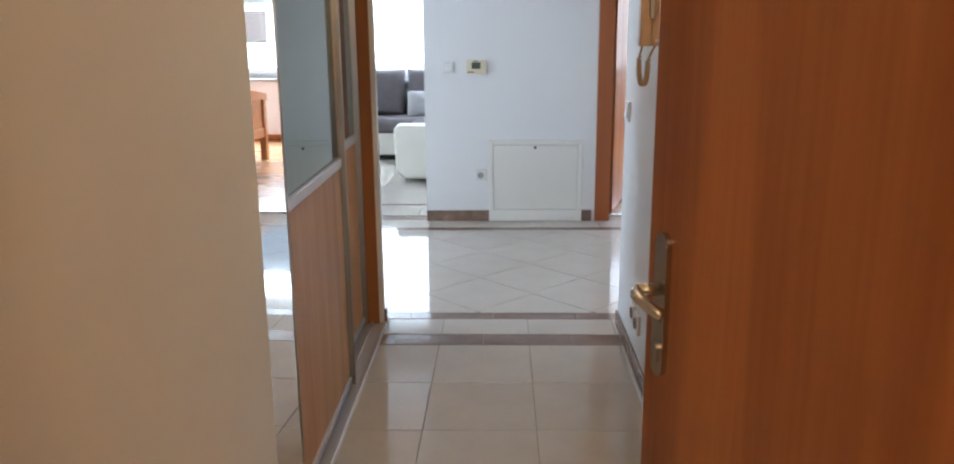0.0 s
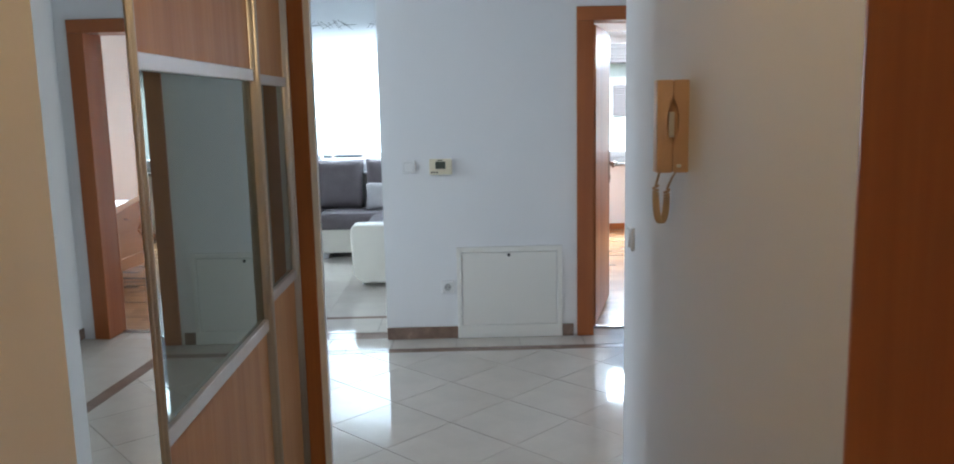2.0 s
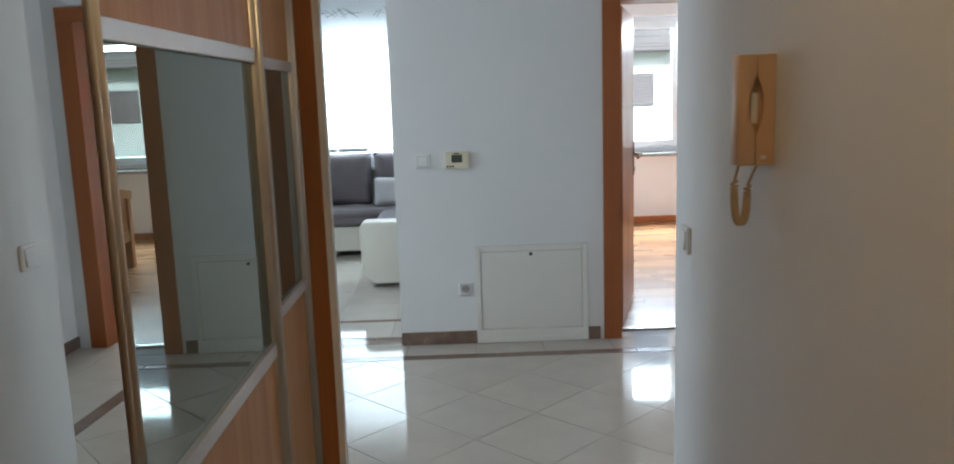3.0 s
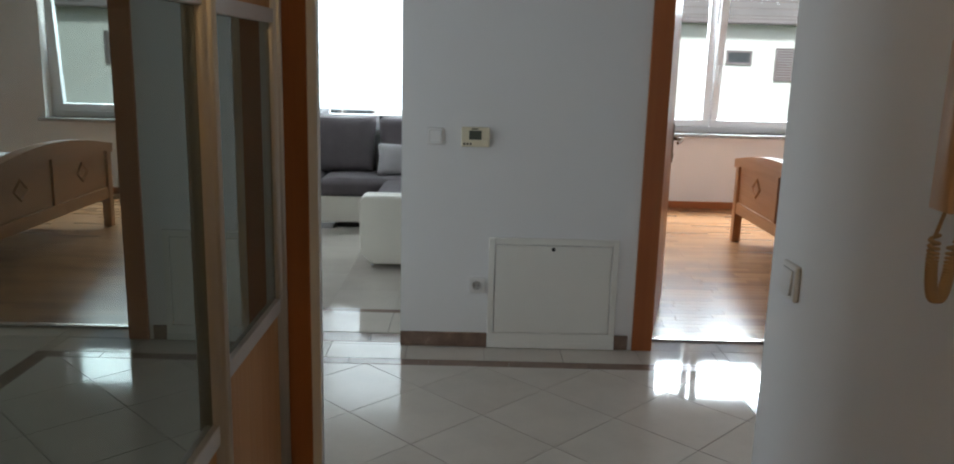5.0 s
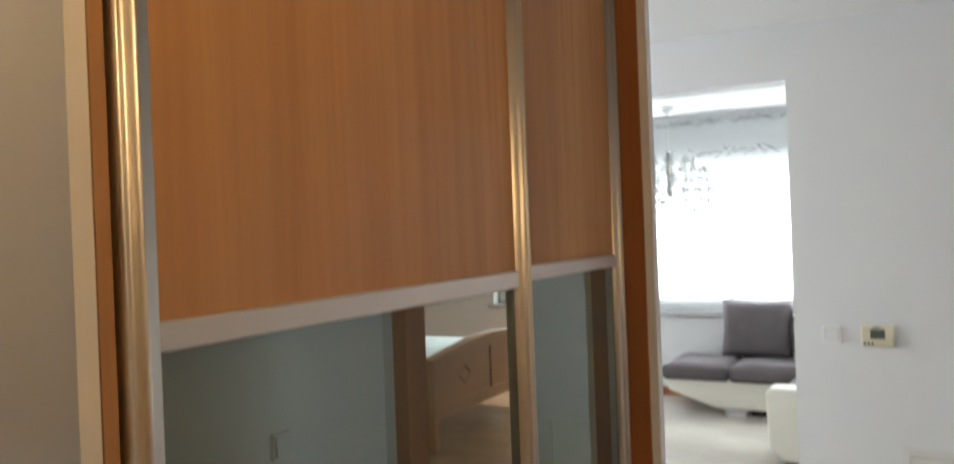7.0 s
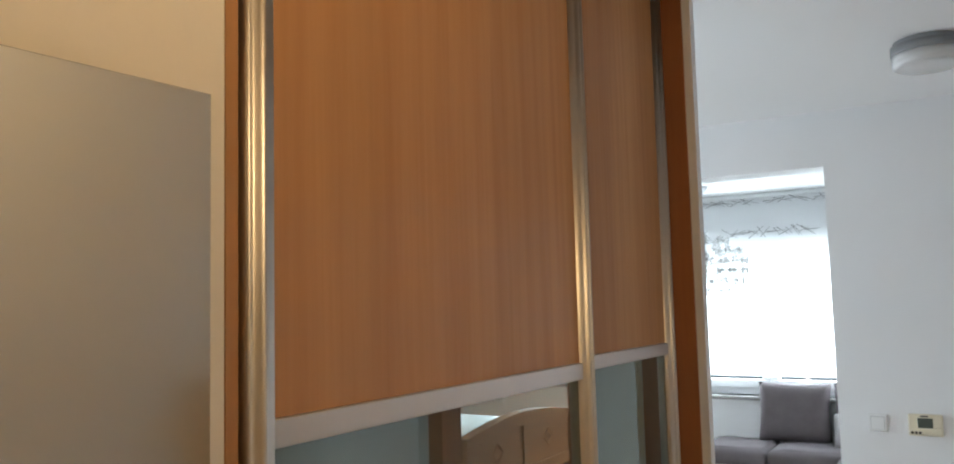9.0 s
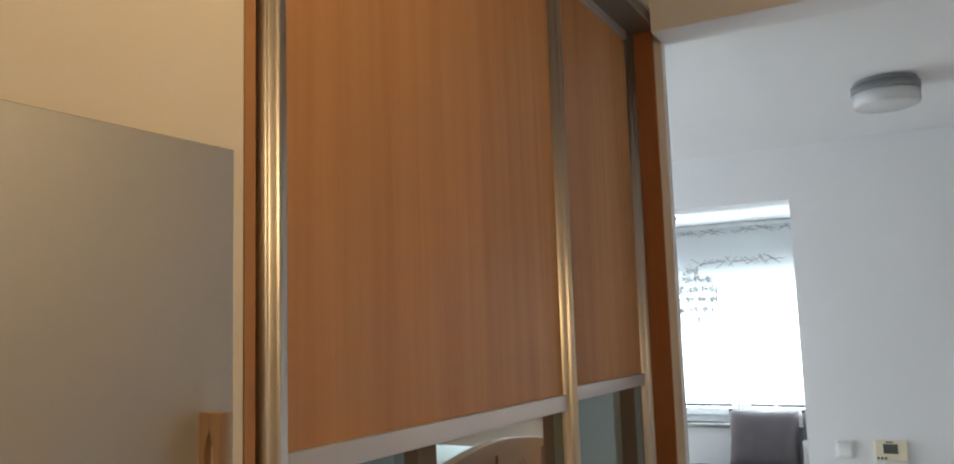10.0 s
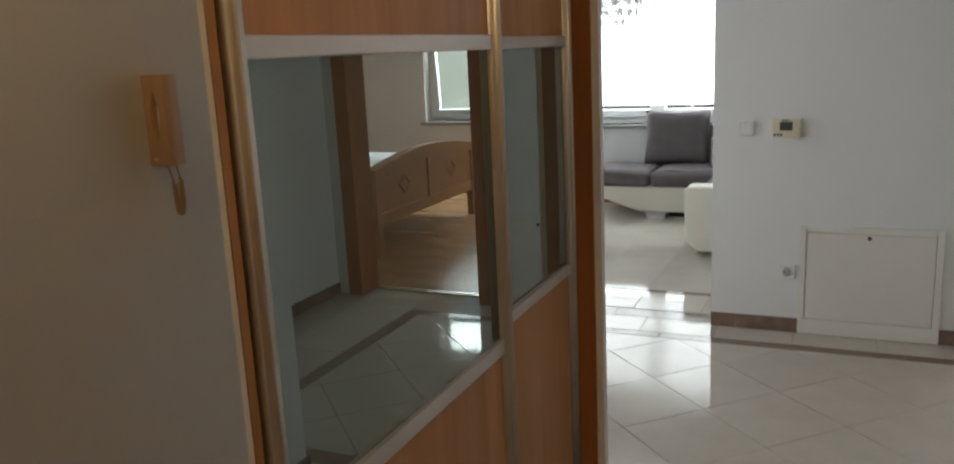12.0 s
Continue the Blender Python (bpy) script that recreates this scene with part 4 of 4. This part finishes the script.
def grid(x0, x1, y0, y1, px, py, ox, oy, mat, parent=floor, gap=GAP):
    """Straight tiles of one size over a rectangle, cut at its edges."""
    for i in range(math.floor((x0 - ox) / px), math.ceil((x1 - ox) / px)):
        for j in range(math.floor((y0 - oy) / py), math.ceil((y1 - oy) / py)):
            a, b = max(x0, ox + i * px), min(x1, ox + (i + 1) * px)
            c, d = max(y0, oy + j * py), min(y1, oy + (j + 1) * py)
            if b - a > 0.01 and d - c > 0.01:
                tile([(a + gap, c + gap), (b - gap, c + gap), (b - gap, d - gap), (a + gap, d - gap)], mat, parent)


S1, S2, S3 = (3.647, 3.782), (3.988, 4.078), (5.815, 5.895)
SX = (1.17, 1.255)            # band along the hall's right side
grid(XM, XR, ENTRY - 0.2, S1[0], 0.4045, 0.4045, -0.193, S1[0], TILE)
grid(-1.68, 1.68, -2.4, ENTRY - 0.2, 0.4045, 0.4045, -0.193, S1[0], TILE)
grid(XL, XR, S1[0], S1[1], 0.4045, 1.0, -0.40, S1[0], BAND)
grid(XL, XR, S1[1], S2[0], 0.4045, 1.0, -0.193, S1[1], TILE)
grid(HL, XL, END, S2[0], 0.4045, 1.0, -0.193, S1[1], TILE)
grid(XR, SX[1], ENDR, S2[0], 0.4045, 1.0, -0.193, S1[1], TILE)
grid(HL, SX[1], S2[0], S2[1], 0.4045, 1.0, -0.36, S2[0], BAND)
grid(HL, SX[1], S3[0], S3[1], 0.4045, 1.0, -0.30, S3[0], BAND)
grid(SX[0], SX[1], S2[1], S3[0], 1.0, 0.4045, SX[0], S2[1], BAND)
grid(SX[1], HR, ENDR, FAR, 0.4045, 0.4045, SX[1], 5.895, TILE)
grid(HL, SX[1], S3[1], FAR, 0.4045, 1.0, -0.02, S3[1], TILE)
grid(OPEN_L, OPEN_R, FAR, 6.135, 0.4045, 1.0, -0.02, FAR, TILE)
grid(OPEN_L, OPEN_R, 6.135, 6.281, 0.4045, 1.0, -0.23, 6.135, BAND)
grid(DOOR_L + 0.018, DOOR_R - 0.018, FAR, FARB - 0.04, 0.4045, 0.4045, SX[1], 5.895, TILE)
grid(HL, 0.62, FARB, 6.653, 0.4045, 1.0, -0.55, FARB, TILE)
grid(HL, 0.62, 6.653, 6.712, 0.4045, 1.0, -0.36, 6.653, BAND)
grid(HL, 0.62, 6.712, LIV, 0.4045, 0.4045, -0.55, 6.712, TILE, floor, 0.0005)
H = 0.287
for i in range(-15, 8):
    for j in range(-8, 6):
        if (i + j) % 2:
            cx, cy = -0.036 + H * i, 5.247 + H * j
            g = GAP * 1.414
            cut = clip([(cx - H + g, cy), (cx, cy - H + g), (cx + H - g, cy), (cx, cy + H - g)], HL + GAP, SX[0] - GAP, S2[1] + GAP, S3[0] - GAP)
            if len(cut) > 2 and max(p[0] for p in cut) - min(p[0] for p in cut) > 0.02 and max(p[1] for p in cut) - min(p[1] for p in cut) > 0.02:
                tile(cut, TILE, floor)

# parquet strips, laid across the room: those by the door one by one, the rest joined
rnd = random.Random(11)
verts, faces, near = [], [], 0
y = FARB
while y < BED:
    x = 0.74 - rnd.uniform(0, 0.4)
    while x < 4.48:
        ln = rnd.choice((0.32, 0.40, 0.48))
        a, b, c, d = max(0.74, x) + 0.0004, min(4.48, x + ln) - 0.0004, y + 0.0004, min(BED, y + 0.068) - 0.0004
        if b - a > 0.02 and a < 2.9 and near < 290:
            tile([(a, c), (b, c), (b, d), (a, d)], PARQUET, floor_bed, kind="strip")
            near += 1
        elif b - a > 0.02:
            n = len(verts)
            verts += [(a, c, -0.008), (b, c, -0.008), (b, d, -0.008), (a, d, -0.008), (a, c, 0.0), (b, c, 0.0), (b, d, 0.0), (a, d, 0.0)]
            faces += [(n + 4, n + 5, n + 6, n + 7), (n, n + 1, n + 5, n + 4), (n + 1, n + 2, n + 6, n + 5), (n + 2, n + 3, n + 7, n + 6), (n + 3, n, n + 4, n + 7)]
        x += ln
    y += 0.068
me = bpy.data.meshes.new("parquet_strips")
me.from_pydata(verts, [], faces)
me.materials.append(PARQUET)
strips = new("parquet_strips", me)
strips.parent = floor_bed
tagged(strips, "oak parquet strips", kind="stuff")
